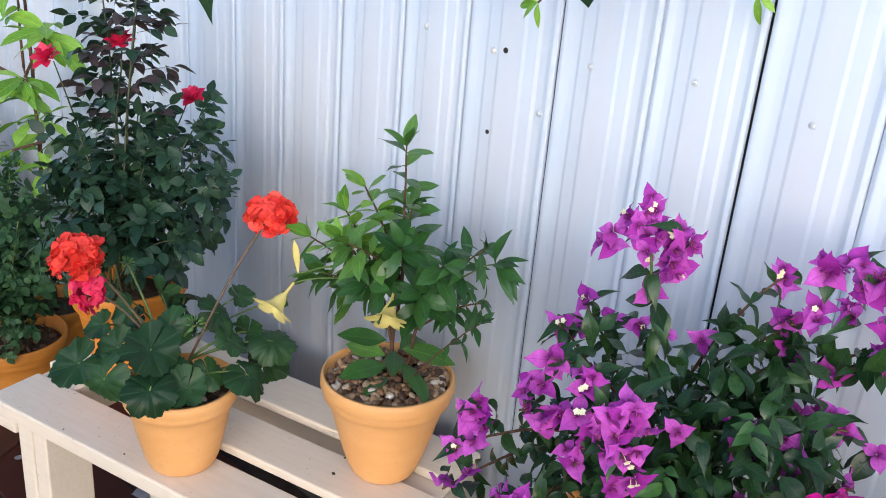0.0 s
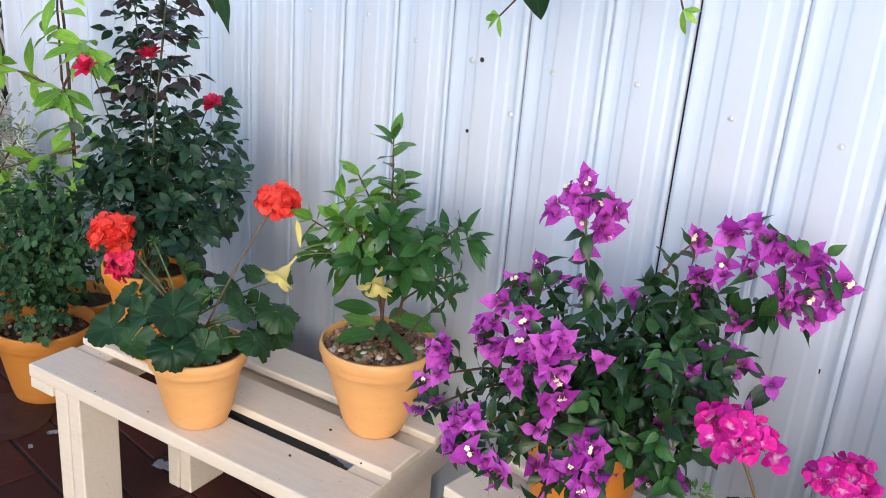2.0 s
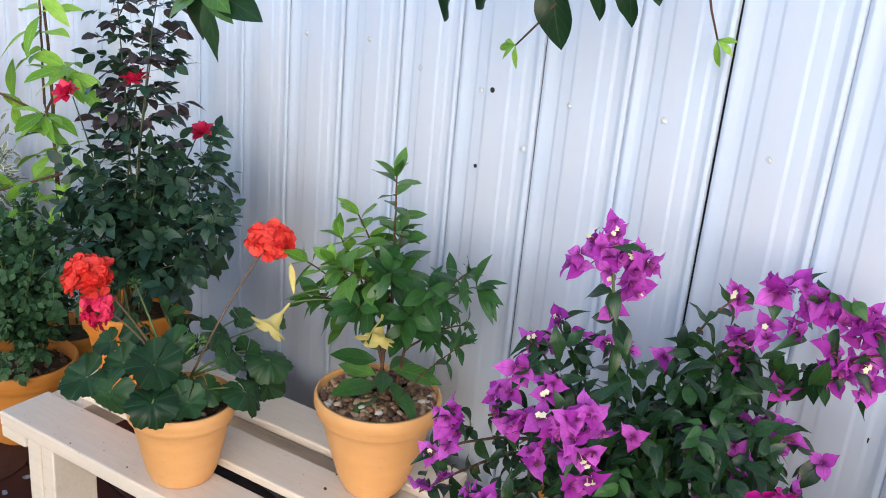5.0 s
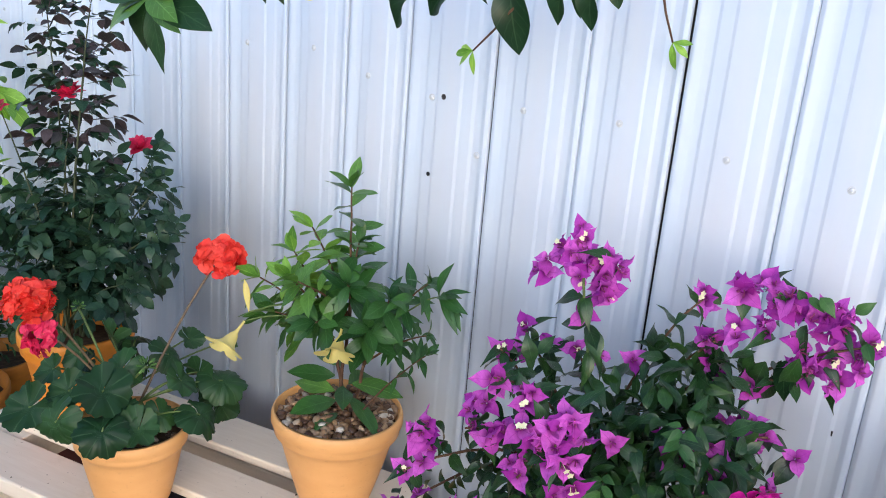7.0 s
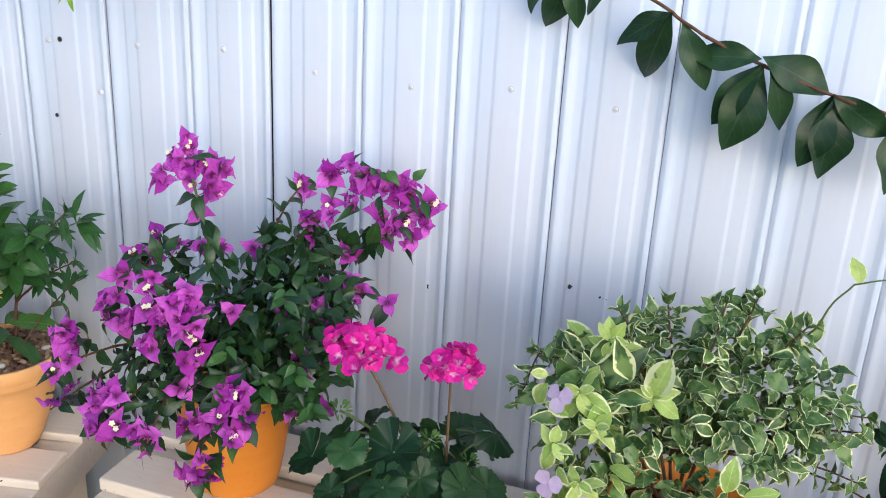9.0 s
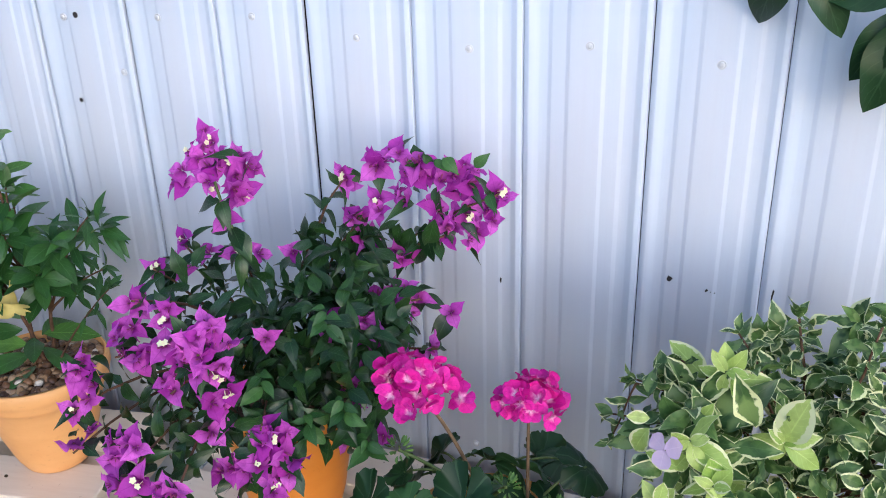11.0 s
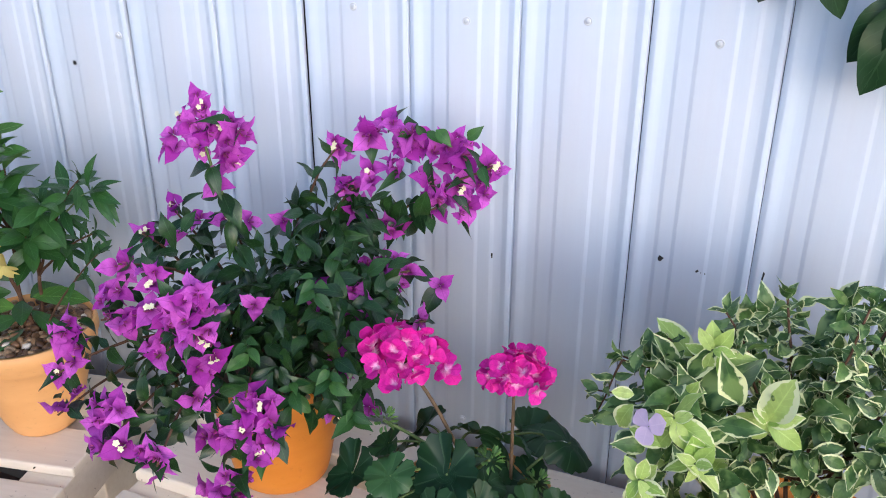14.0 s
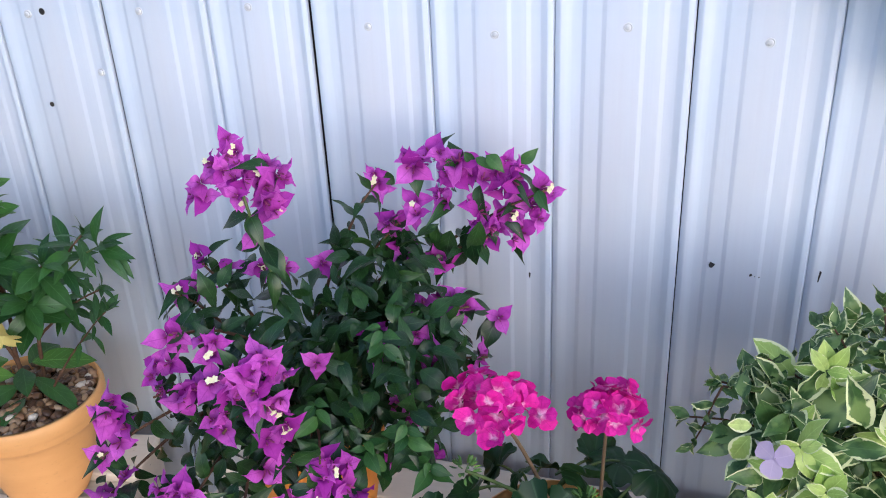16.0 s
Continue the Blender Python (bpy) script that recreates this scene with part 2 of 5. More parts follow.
L_VARIY = foliage("variegated_young_leaf", (0.30, 0.47, 0.085), (0.56, 0.69, 0.20), 0.42, 0.32, 0.3, margin=(0.76, 0.80, 0.46), edge=(0.585, 0.62), spec=0.4)
L_GREY = foliage("grey_variegated_leaf", (0.12, 0.16, 0.10), (0.25, 0.29, 0.20), 0.5, 0.15, 0.1, margin=(0.60, 0.62, 0.52))
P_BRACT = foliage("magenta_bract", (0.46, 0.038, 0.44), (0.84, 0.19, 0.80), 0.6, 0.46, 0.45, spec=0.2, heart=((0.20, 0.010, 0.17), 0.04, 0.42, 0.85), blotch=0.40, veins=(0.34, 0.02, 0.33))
P_TUBE = foliage("dark_pink_tube", (0.20, 0.012, 0.11), (0.32, 0.05, 0.18), 0.55, 0.1, 0.0, blotch=0.2)
P_MAGEN = foliage("crimson_magenta_bract", (0.45, 0.010, 0.16), (0.62, 0.03, 0.26), 0.6, 0.3, 0.2, spec=0.25)
P_RED = foliage("scarlet_petal", (0.74, 0.018, 0.012), (0.95, 0.095, 0.055), 0.55, 0.32, 0.2, blotch=0.2)
P_CRIM = foliage("crimson_petal", (0.62, 0.012, 0.07), (0.85, 0.03, 0.14), 0.5, 0.25, 0.15, blotch=0.3)
P_PINK = foliage("hot_pink_petal", (0.66, 0.006, 0.28), (0.92, 0.05, 0.50), 0.5, 0.25, 0.4, heart=((0.97, 0.74, 0.88), 0.0, 0.36, 0.80), spec=0.25, blotch=0.6, veins=(0.42, 0.0, 0.16))
P_YELL = foliage("pale_yellow_petal", (0.90, 0.76, 0.20), (0.94, 0.83, 0.36), 0.5, 0.45, 0.15, blotch=0.12)
P_YELLB = foliage("bright_yellow_petal", (0.92, 0.74, 0.03), (0.95, 0.82, 0.06), 0.5, 0.55, 0.15, blotch=0.10)
P_STAR = foliage("cream_floret", (0.85, 0.82, 0.50), (0.90, 0.88, 0.62), 0.5, 0.2, 0.0, blotch=0.05)
P_LILAC = foliage("lilac_petal", (0.62, 0.46, 0.70), (0.74, 0.58, 0.80), 0.5, 0.35, 0.2, blotch=0.1)


# ---------------------------------------------------------------- mesh helpers
def mesh_object(name, me, material, parent=None, label="", basis=None, smooth=False):
    if material and not me.materials:
        me.materials.append(material)
    if smooth:
        for p in me.polygons:
            p.use_smooth = True
    ob = new(name, me)
    if parent:
        ob.parent = parent
    if basis is not None:
        ob.matrix_basis = basis
    if label:
        ob["label"] = label
    return ob


def to_mesh(name, bm):
    me = bpy.data.meshes.new(name)
    bm.to_mesh(me)
    bm.free()
    return me


def part(name, bm, material, parent, label="", smooth=False):
    return mesh_object(name, to_mesh(name, bm), material, parent, label, None, smooth)


def box(bm, x0, x1, y0, y1, z0, z1, bevel=0.0):
    r = bmesh.ops.create_cube(bm, size=1.0)
    vs = r["verts"]
    for v in vs:
        v.co = Vector((x0 + (v.co.x + 0.5) * (x1 - x0), y0 + (v.co.y + 0.5) * (y1 - y0), z0 + (v.co.z + 0.5) * (z1 - z0)))
    if bevel:
        es = list({e for v in vs for e in v.link_edges})
        bmesh.ops.bevel(bm, geom=es, offset=bevel, segments=2, affect="EDGES", profile=0.5)
    return bm


def boxed(*a, bevel=0.0):
    return box(bmesh.new(), *a, bevel=bevel)


def thing(name, place, label, category, group="", rz=0.0, kind=""):
    e = new(name)
    e.empty_display_size = 0.05
    e.matrix_basis = pose(*place, 0, 0, rz)
    return tagged(e, label, category, group, kind)


def lathe(profile, sides=48):
    """A turned body from (radius, height) pairs."""
    bm = bmesh.new()
    rings = []
    for r, z in profile:
        if r < 1e-5:
            rings.append([bm.verts.new((0, 0, z))])
        else:
            rings.append([bm.verts.new((r * math.cos(a), r * math.sin(a), z)) for a in (2 * math.pi * i / sides for i in range(sides))])
    for a, b in zip(rings, rings[1:]):
        for i in range(sides):
            j = (i + 1) % sides
            if len(a) == 1 and len(b) > 1:
                bm.faces.new((a[0], b[j], b[i]))
            elif len(b) == 1 and len(a) > 1:
                bm.faces.new((a[i], a[j], b[0]))
            elif len(a) > 1:
                bm.faces.new((a[i], a[j], b[j], b[i]))
    bmesh.ops.recalc_face_normals(bm, faces=bm.faces)
    return bm


def bezier(a, b, c, n):
    a, b, c = Vector(a), Vector(b), Vector(c)
    return [(1 - t) ** 2 * a + 2 * t * (1 - t) * b + t * t * c for t in (i / n for i in range(n + 1))]


def tube(points, r0, r1, sides=6, bm=None):
    bm = bm or bmesh.new()
    rings, n = [], len(points)
    for i, p in enumerate(points):
        d = (points[min(i + 1, n - 1)] - points[max(i - 1, 0)]).normalized()
        x = d.orthogonal().normalized() if i == 0 else (x - d * x.dot(d)).normalized()
        y = d.cross(x)
        r = r0 + (r1 - r0) * i / max(1, n - 1)
        rings.append([bm.verts.new(p + r * (math.cos(a) * x + math.sin(a) * y)) for a in (2 * math.pi * k / sides for k in range(sides))])
    for a, b in zip(rings, rings[1:]):
        for k in range(sides):
            bm.faces.new((a[k], a[(k + 1) % sides], b[(k + 1) % sides], b[k]))
    bm.faces.new(rings[-1])
    bm.faces.new(rings[0][::-1])
    return bm


def blade(name, width, material, fold=0.18, droop=0.15, full=(0.45, 0.8, 1.0), seg=8, twist=0.0, wave=0.0):
    """A leaf one unit long along y, its upper side towards z; full: where it is widest, how it swells from the base and tapers to the tip."""
    vs, uvs, fs = [], [], []
    peak, rise, fall = full
    ph = rnd(0, 6)
    for i in range(seg + 1):
        s = i / seg
        w = 0.5 * width * (math.sin(0.5 * math.pi * s / peak) ** rise if s < peak else max(0.0, math.cos(0.5 * math.pi * (s - peak) / (1 - peak))) ** fall)
        w = max(w, 0.012 if s < 0.5 else 0.002)
        y, z = s * (1 - 0.12 * abs(droop) * s), -droop * s * s
        c, sn = math.cos(twist * s), math.sin(twist * s)
        for k in (-1, 0, 1):
            zz = fold * abs(k) * w + 0.10 * width * wave * abs(k) * math.sin(8 * s + 2.2 * k + ph) * min(1, 3 * (1 - s))
            vs.append((k * w * c - zz * sn, y, z + zz * c + k * w * sn))
            uvs.append((0.5 + 0.5 * k, s))
    for i in range(seg):
        for k in (0, 1):
            a = 3 * i + k
            fs.append((a, a + 1, a + 4, a + 3))
    return flat_mesh(name, vs, fs, uvs, material)


def flat_mesh(name, vs, fs, uvs, material):
    me = bpy.data.meshes.new(name)
    me.from_pydata([tuple(v) for v in vs], [], fs)
    layer = me.uv_layers.new(name="UVMap")
    for l in me.loops:
        layer.data[l.index].uv = uvs[l.vertex_index]
    for p in me.polygons:
        p.use_smooth = True
    me.materials.append(material)
    return me


def merged(name, items, material):
    """One mesh out of (mesh, matrix) pairs."""
    vs, fs, uv, base = [], [], [], 0
    for me, m in items:
        co = np.empty(len(me.vertices) * 3)
        me.vertices.foreach_get("co", co)
        mm = np.array(m)
        co = co.reshape(-1, 3) @ mm[:3, :3].T + mm[:3, 3]
        vs.append(co)
        fs += [tuple(i + base for i in p.vertices) for p in me.polygons]
        if me.uv_layers:
            u = np.empty(len(me.loops) * 2)
            me.uv_layers[0].data.foreach_get("uv", u)
            uv.append(u)
        base += len(co)
    out = bpy.data.meshes.new(name)
    out.from_pydata(np.concatenate(vs).tolist(), [], fs)
    if uv:
        out.uv_layers.new(name="UVMap").data.foreach_set("uv", np.concatenate(uv))
    for p in out.polygons:
        p.use_smooth = True
    out.materials.append(material)
    return out


def aim(p, d, up=(0, 0, 1), scale=1.0, roll=0.0):
    """The pose of a blade at p that grows along d with its upper side towards up."""
    d = Vector(d).normalized()
    x = d.cross(Vector(up))
    x = x.normalized() if x.length > 1e-4 else d.orthogonal().normalized()
    z = x.cross(d)
    m = Matrix((x, d, z)).transposed().to_4x4()
    return Matrix.Translation(p) @ m @ Matrix.Rotation(roll, 4, "Y") @ Matrix.Scale(scale, 4)


def strew(name, parent, items, limit=280):
    """Pieces as objects of their own on shared meshes; those past the limit join into one mesh."""
    for me, m in items[:limit]:
        mesh_object(name, me, None, parent, "", m)
    kinds = {}
    for me, m in items[limit:]:
        kinds.setdefault(me.materials[0].name, []).append((me, m))
    for rest in kinds.values():
        ob = mesh_object(name + "_mass", merged(name + "_mass", rest, rest[0][0].materials[0]), None, parent)
        ob["kind"] = "stuff"


def rnd(a, b):
    return random.uniform(a, b)


def rdir(zlo=-1.0, zhi=1.0):
    z, a = rnd(zlo, zhi), rnd(0, 2 * math.pi)
    r = math.sqrt(max(0, 1 - z * z))
    return Vector((r * math.cos(a), r * math.sin(a), z))


# ---------------------------------------------------------------- ground, wall, lattice
# unseen beyond the tiles; its paleness is added to bounce light upwards
bm = bmesh.new()
box(bm, -1200, 1200, -1200, 1200, -0.6, -0.012)
ground = tagged(mesh_object("ground", to_mesh("ground", bm), BOUNCEGROUND), "unseen ground round the paving, pale to bounce light up", "ground", kind="structure")

WALL_Y, WALL_TOP = 1.402, 1.80
# where one sheet meets the next, and how wide the joint gapes there
JOINTS = [-2.76, -2.60, -2.44, -2.285, -2.13, -1.97, -1.81, -1.65, -1.49, -1.318, -1.157, -0.987, -0.830, -0.686, -0.511, -0.351, -0.2045, -0.047, 0.105, 0.263, 0.4135, 0.570,
          0.727, 0.884, 1.04, 1.197, 1.353, 1.51, 1.667, 1.823, 1.98, 2.136, 2.293, 2.45, 2.606]
GAPS = {-1.49: 0.0016, -1.157: 0.0034, -0.987: 0.0040, -0.830: 0.0020, -0.686: 0.0030, -0.511: 0.0036, -0.2045: 0.0044, -0.047: 0.0013, 0.105: 0.0008, 0.263: 0.0008, 0.4135: 0.0002}


def sheet_mesh(first):
    """One upright steel sheet, one unit wide: its first edge, a pan with a stepped middle, and the last edge; heights in millimetres."""
    f = first + [(0.135, 0.0), (0.196, 0.0), (0.204, 0.1), (0.229, 2.0), (0.236, 2.1), (0.341, 2.1),
         (0.349, 2.2), (0.374, 4.1), (0.381, 4.2), (0.628, 4.2), (0.635, 4.1), (0.660, 2.2), (0.667, 2.1), (0.776, 2.1), (0.783, 2.0), (0.812, 0.1), (0.820, 0.0), (0.888, 0.0), (0.900, 0.3),
         (0.938, 3.1), (0.948, 3.5), (0.956, 3.3), (0.985, 2.2), (1.0, 1.5)]
    bm = bmesh.new()
    cols = []
    for u, h in f:
        cols.append([bm.verts.new((u, -0.001 * h + d, z)) for d, z in ((0, 0.092), (0, WALL_TOP), (0.004, WALL_TOP), (0.004, 0.092))])
    for a, b in zip(cols, cols[1:]):
        for k in range(4):
            bm.faces.new((a[k], a[(k + 1) % 4], b[(k + 1) % 4], b[k]))
    bm.faces.new(cols[0][::-1])
    bm.faces.new(cols[-1])
    bmesh.ops.recalc_face_normals(bm, faces=bm.faces)
    return to_mesh("steel_sheet", bm)


wall = tagged(mesh_object("wall_back", to_mesh("wall_back", boxed(-2.75, 2.60, 1.412, 1.47, 0, WALL_TOP - 0.02)), DARK),
              "pale blue-white painted steel sheet wall with upright ribs", "wall", kind="structure")
LAPPED = sheet_mesh([(0.000, 0.4), (0.006, 0.9), (0.034, 2.9), (0.044, 3.3), (0.053, 3.2), (0.088, 1.7), (0.120, 0.3)])
BUTTED = sheet_mesh([(0.000, 0.6), (0.002, 1.5), (0.010, 2.3), (0.040, 2.7), (0.055, 2.5), (0.088, 1.4), (0.120, 0.3)])
for me in (LAPPED, BUTTED):
    for p in me.polygons:
        p.use_smooth = True
for a, b in zip(JOINTS, JOINTS[1:]):
    x0, x1 = a + 0.5 * GAPS.get(a, 0.0003), b - 0.5 * GAPS.get(b, 0.0003)
    mesh_object("steel_sheet", BUTTED if GAPS.get(a, 0) > 0.0015 else LAPPED, STEEL, wall, "", basis=pose(x0, WALL_Y + rnd(-0.0004, 0.0004), rnd(-0.022, 0.012), 0, rnd(-0.03, 0.03)) @ Matrix.Diagonal((x1 - x0, 1, 1, 1)))
screw_me = to_mesh("screw", lathe([(0.0060, -0.002), (0.0061, 0.0008), (0.0055, 0.0014), (0.0046, 0.0012), (0.0042, 0.0006), (0.0038, 0.0009), (0.0037, 0.0026), (0.0030, 0.0034), (0.0012, 0.0037), (0, 0.0037)], 20))
SCREWS = [(0.5 * (a + b) - 0.006, 1.095 + rnd(-0.012, 0.012)) for a, b in zip(JOINTS, JOINTS[1:]) if b < -1.2 or a > 0.5]
SCREWS += [(-1.099, 1.129), (-0.914, 1.141), (-0.777, 1.110), (-0.632, 1.095), (-0.451, 1.102), (-0.288, 1.110), (-0.126, 1.089), (0.034, 1.083), (0.189, 1.095), (0.342, 1.082), (0.50, 1.085),
           (-0.533, 1.016), (0.036, 0.479)]
for x, z in SCREWS:
    low = 0.0018 if (x, z) == (-0.533, 1.016) else 0.0
    mesh_object("screw", screw_me, ZINC, wall, "", pose(x, WALL_Y - 0.0040 + low, z, 90) @ Matrix.Diagonal((0.88, 0.88, 0.75, 1)), True)
hole_me = to_mesh("drill_hole", lathe([(0, 0), (0.0046, 0), (0.0046, 0.0008), (0.0040, 0.0011), (0.0032, 0.0008), (0, 0.0006)], 14))
for x, z, s in ((-0.607, 1.099, 1.0), (-0.628, 0.966, 0.8)):
    mesh_object("drill_hole", hole_me, DARK, wall, "", pose(x, WALL_Y - 0.0040, z, 90) @ Matrix.Scale(s, 4))
CHIP = [(rnd(0.75, 1.2), 6.283 * k / 9 + rnd(-0.2, 0.2)) for k in range(9)]
bm = bmesh.new()
for zc in (0.0, -0.0006):
    CHIPS = [bm.verts.new((0.0035 * q * math.cos(t), zc, 0.0035 * q * math.sin(t))) for q, t in CHIP]
    bm.faces.new(CHIPS)
chip_me = to_mesh("paint_chip", bm)
for x, z, w, h, turn in ((0.304, 0.806, 1.1, 1.2, 20), (0.351, 0.797, 0.5, 0.7, 40), (0.356, 0.7955, 0.2, 0.2, 0), (0.361, 0.795, 0.25, 0.3, 0), (0.429, 0.802, 0.4, 2.6, 6), (0.460, 0.802, 0.5, 2.2, 38), (0.075, 0.764, 0.4, 1.3, 0)):
    rib = 0.0042 if abs(x - 0.35) < 0.07 and x < 0.32 or abs(x - 0.354) < 0.012 else 0.0004
    mesh_object("paint_chip", chip_me, DARK, wall, "", pose(x, WALL_Y - rib - 0.0008, z, 0, turn) @ Matrix.Diagonal((w, 1, h, 1)))


# out of view: added behind the camera to hold back low sky light
tagged(mesh_object("wall_house", to_mesh("wall_house", boxed(-9.5, 8.0, -7.2, -7.0, 0, 1.2)), RENDERED), "unseen pale wall added behind the camera to limit low light", "wall", kind="structure")

# ---------------------------------------------------------------- benches
def bench(name, place, rz, length, label, top=0.416, step=0.012):
    """Planks lie along x; the first is set flush into the frame, the others rest on the end rails."""
    b = thing(name, (place[0], place[1], 0), label, "bench", "plant benches", rz)
    th = 0.030
    for x0, x1 in ((0.001, 0.071), (length - 0.071, length - 0.001)):
        part("cleat", boxed(x0, x1, 0.0015, 0.0975, top - 0.054, top - th - 0.0003, bevel=0.003), CREAM, b)
    part("plank", boxed(0, length, 0, 0.106, top - th, top, bevel=0.004), CREAM, b)
    for y0, y1 in ((0.130, 0.224), (0.273, 0.372)):
        part("plank", boxed(0.0, length, y0, y1, top - 0.005, top + step, bevel=0.0035), CREAM, b)
    for x0, x1 in ((0.003, 0.098), (length - 0.081, length - 0.003)):
        part("rail", boxed(x0, x1, 0.1075, 0.371, top - 0.075, top - 0.0055, bevel=0.002), CREAM, b)
    for x0 in (0.072, length - 0.072 - 0.073):
        for y0 in (0.006, 0.29):
            up, deep = (top - th - 0.0003, 0.092) if y0 < 0.1 else (top - 0.077, 0.108)
            leg = part("leg", boxed(x0, x0 + 0.036, y0, y0 + deep, 0, up, bevel=0.003), CREAM, b)
            part("leg_board", boxed(x0 + 0.038, x0 + 0.073, y0 + 0.002, y0 + deep + 0.002, 0.0, up, bevel=0.003), CREAM, leg)
    part("apron", boxed(0.12, length - 0.12, 0.33, 0.352, top - 0.11, top - 0.052, bevel=0.002), CREAM, b)
    return b


BENCH_A = (-1.247, 0.814)
A_ANG = 12.0
front_bench = bench("plant_bench", BENCH_A, A_ANG, 0.812, "cream painted slatted wooden bench with flower pots on it")
bench("plant_bench", (-0.372, 0.995), 0.0, 1.45, "cream painted slatted bench close along the steel wall", top=0.437, step=0.018)
table = thing("plant_table", (-2.86, 1.16, 0), "cream painted wooden stand with a potted bush on it", "table", "", 34)
part("tabletop", boxed(-0.75, 0.02, -0.02, 0.52, 0.455, 0.5, bevel=0.004), DULLCREAM, table)
for x0, y0 in ((-0.09, 0.0), (-0.09, 0.42), (-0.72, 0.0), (-0.72, 0.42)):
    part("leg", boxed(x0, x0 + 0.10, y0, y0 + 0.10, 0, 0.454, bevel=0.004), DULLCREAM, table)
part("rail", boxed(-0.70, -0.05, 0.20, 0.23, 0.12, 0.2, bevel=0.003), DULLCREAM, table)


# ---------------------------------------------------------------- pots
def pot_body(parent, r_top, r_bot, h, material, bands=True, soil=0.84, rim=0.16):
    t = 0.006 + 0.02 * r_top
    zr = h * (1 - rim)
    rz = r_bot + (r_top - r_bot) * 0.93
    prof = [(0, 0), (r_bot - 0.004, 0), (r_bot, 0.004)]
    for k in range(1, 7):
        s = k / 7
        prof.append((r_bot + (rz - 0.006 - r_bot) * (s ** 0.85), zr * s))
    if bands:
        prof += [(rz - 0.004, zr * 0.93), (rz - 0.001, zr * 0.955), (rz - 0.001, zr)]
    prof += [(r_top - 0.003, zr + 0.004), (r_top, zr + 0.010), (r_top, h - 0.008), (r_top - 0.002, h - 0.002), (r_top - 0.006, h), (r_top - t + 0.003, h - 0.001),
             (r_top - t, h - 0.006), (r_top - t - 0.004, h * soil - 0.01), (0, h * soil - 0.01)]
    p = part("pot", lathe(prof, 56), material, parent, "", True)
    sb = lathe([(r_top - t - 0.004, h * soil - 0.006), (0.5 * r_top, h * soil), (0, h * soil + 0.004)], 28)
    for v in sb.verts:
        v.co.z += 0.006 * noise.noise(v.co * 60)
    part("soil", sb, SOIL, parent, "", True)
    return h * soil


def pebble_meshes():
    out = []
    for k in range(5):
        bm = bmesh.new()
        bmesh.ops.create_icosphere(bm, subdivisions=2, radius=1.0)
        sx, sy, sz = rnd(0.8, 1.3), rnd(0.7, 1.0), rnd(0.45, 0.75)
        for v in bm.verts:
            q = v.co * (1 + 0.28 * noise.noise(v.co * 1.3 + Vector((7 * k, 3, 1))))
            v.co = Vector((q.x * sx, q.y * sy, q.z * sz))
        out.append(to_mesh("pebble", bm))
    return out


PEBBLES = pebble_meshes()
for me in PEBBLES:
    me.materials.append(GRAVEL)
    for p in me.polygons:
        p.use_smooth = True


def pebbles(parent, r, z, count, size=(0.004, 0.0085)):
    items = []
    for i in range(count):
        q, a = r * math.sqrt(rnd(0.0, 1)), rnd(0, 6.283)
        m = pose(q * math.cos(a), q * math.sin(a), z + rnd(0, 0.008), rnd(-30, 30), rnd(-30, 30), rnd(0, 360)) @ Matrix.Scale(rnd(*size), 4)
        items.append((random.choice(PEBBLES), m))
    strew("pebble", parent, items, 290)


# ---------------------------------------------------------------- leaf and flower shapes
def shapes(name, material, widths, fold=0.18, droop=0.15, full=(0.45, 0.8, 1.0), wave=0.5, seg=8):
    return [blade(name, w, material, fold * rnd(0.4, 1.6), droop * rnd(0.1, 2.0), full, seg, rnd(-0.5, 0.5), wave * rnd(0.5, 1.5)) for w in widths]


MANDE = shapes("leaf", L_MANDE, (0.40, 0.44, 0.48, 0.42), 0.2, 0.22, (0.48, 0.9, 1.0))
MANDL = shapes("leaf", L_MANDL, (0.40, 0.46, 0.48, 0.42), 0.2, 0.22, (0.48, 0.9, 1.0))
MANDN = shapes("leaf", L_MANDD, (0.22, 0.26, 0.30, 0.34), 0.3, 0.25, (0.48, 0.9, 1.0), 0.3)
MANDD = shapes("leaf", L_MANDD, (0.40, 0.45, 0.42), 0.22, 0.3, (0.48, 0.9, 0.9))
BOUGL = shapes("leaf", L_BOUG, (0.44, 0.50, 0.56, 0.48, 0.40), 0.40, 0.40, (0.40, 0.75, 1.25), 0.8)
BOUGY = shapes("leaf", L_BOUGY, (0.50, 0.56, 0.46), 0.40, 0.30, (0.40, 0.75, 1.25), 0.6)
ALLAL = shapes("leaf", L_VINE, (0.30, 0.34, 0.38), 0.25, 0.35, (0.50, 0.9, 0.9), 0.7, 10)
VINEL = shapes("leaf", L_VINE, (0.40, 0.44, 0.48, 0.42), 0.35, 0.35, (0.55, 0.9, 0.85), 1.2, 12)
LIMEL = shapes("leaf", L_LIME, (0.29, 0.33, 0.37), 0.32, 0.30, (0.58, 1.1, 0.85), 0.9)
VARIL = shapes("leaf", L_VARI, (0.46, 0.54, 0.60, 0.50, 0.44), 0.38, 0.45, (0.45, 0.75, 1.05), 1.5)
VARIY = shapes("leaf", L_VARIY, (0.54, 0.62, 0.58, 0.50), 0.22, 0.25, (0.50, 0.75, 0.80), 0.8)
GREYL = shapes("leaf", L_GREY, (0.36, 0.42, 0.46), 0.2, 0.35)
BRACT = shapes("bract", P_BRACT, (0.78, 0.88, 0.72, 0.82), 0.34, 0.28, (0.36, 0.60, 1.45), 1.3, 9)


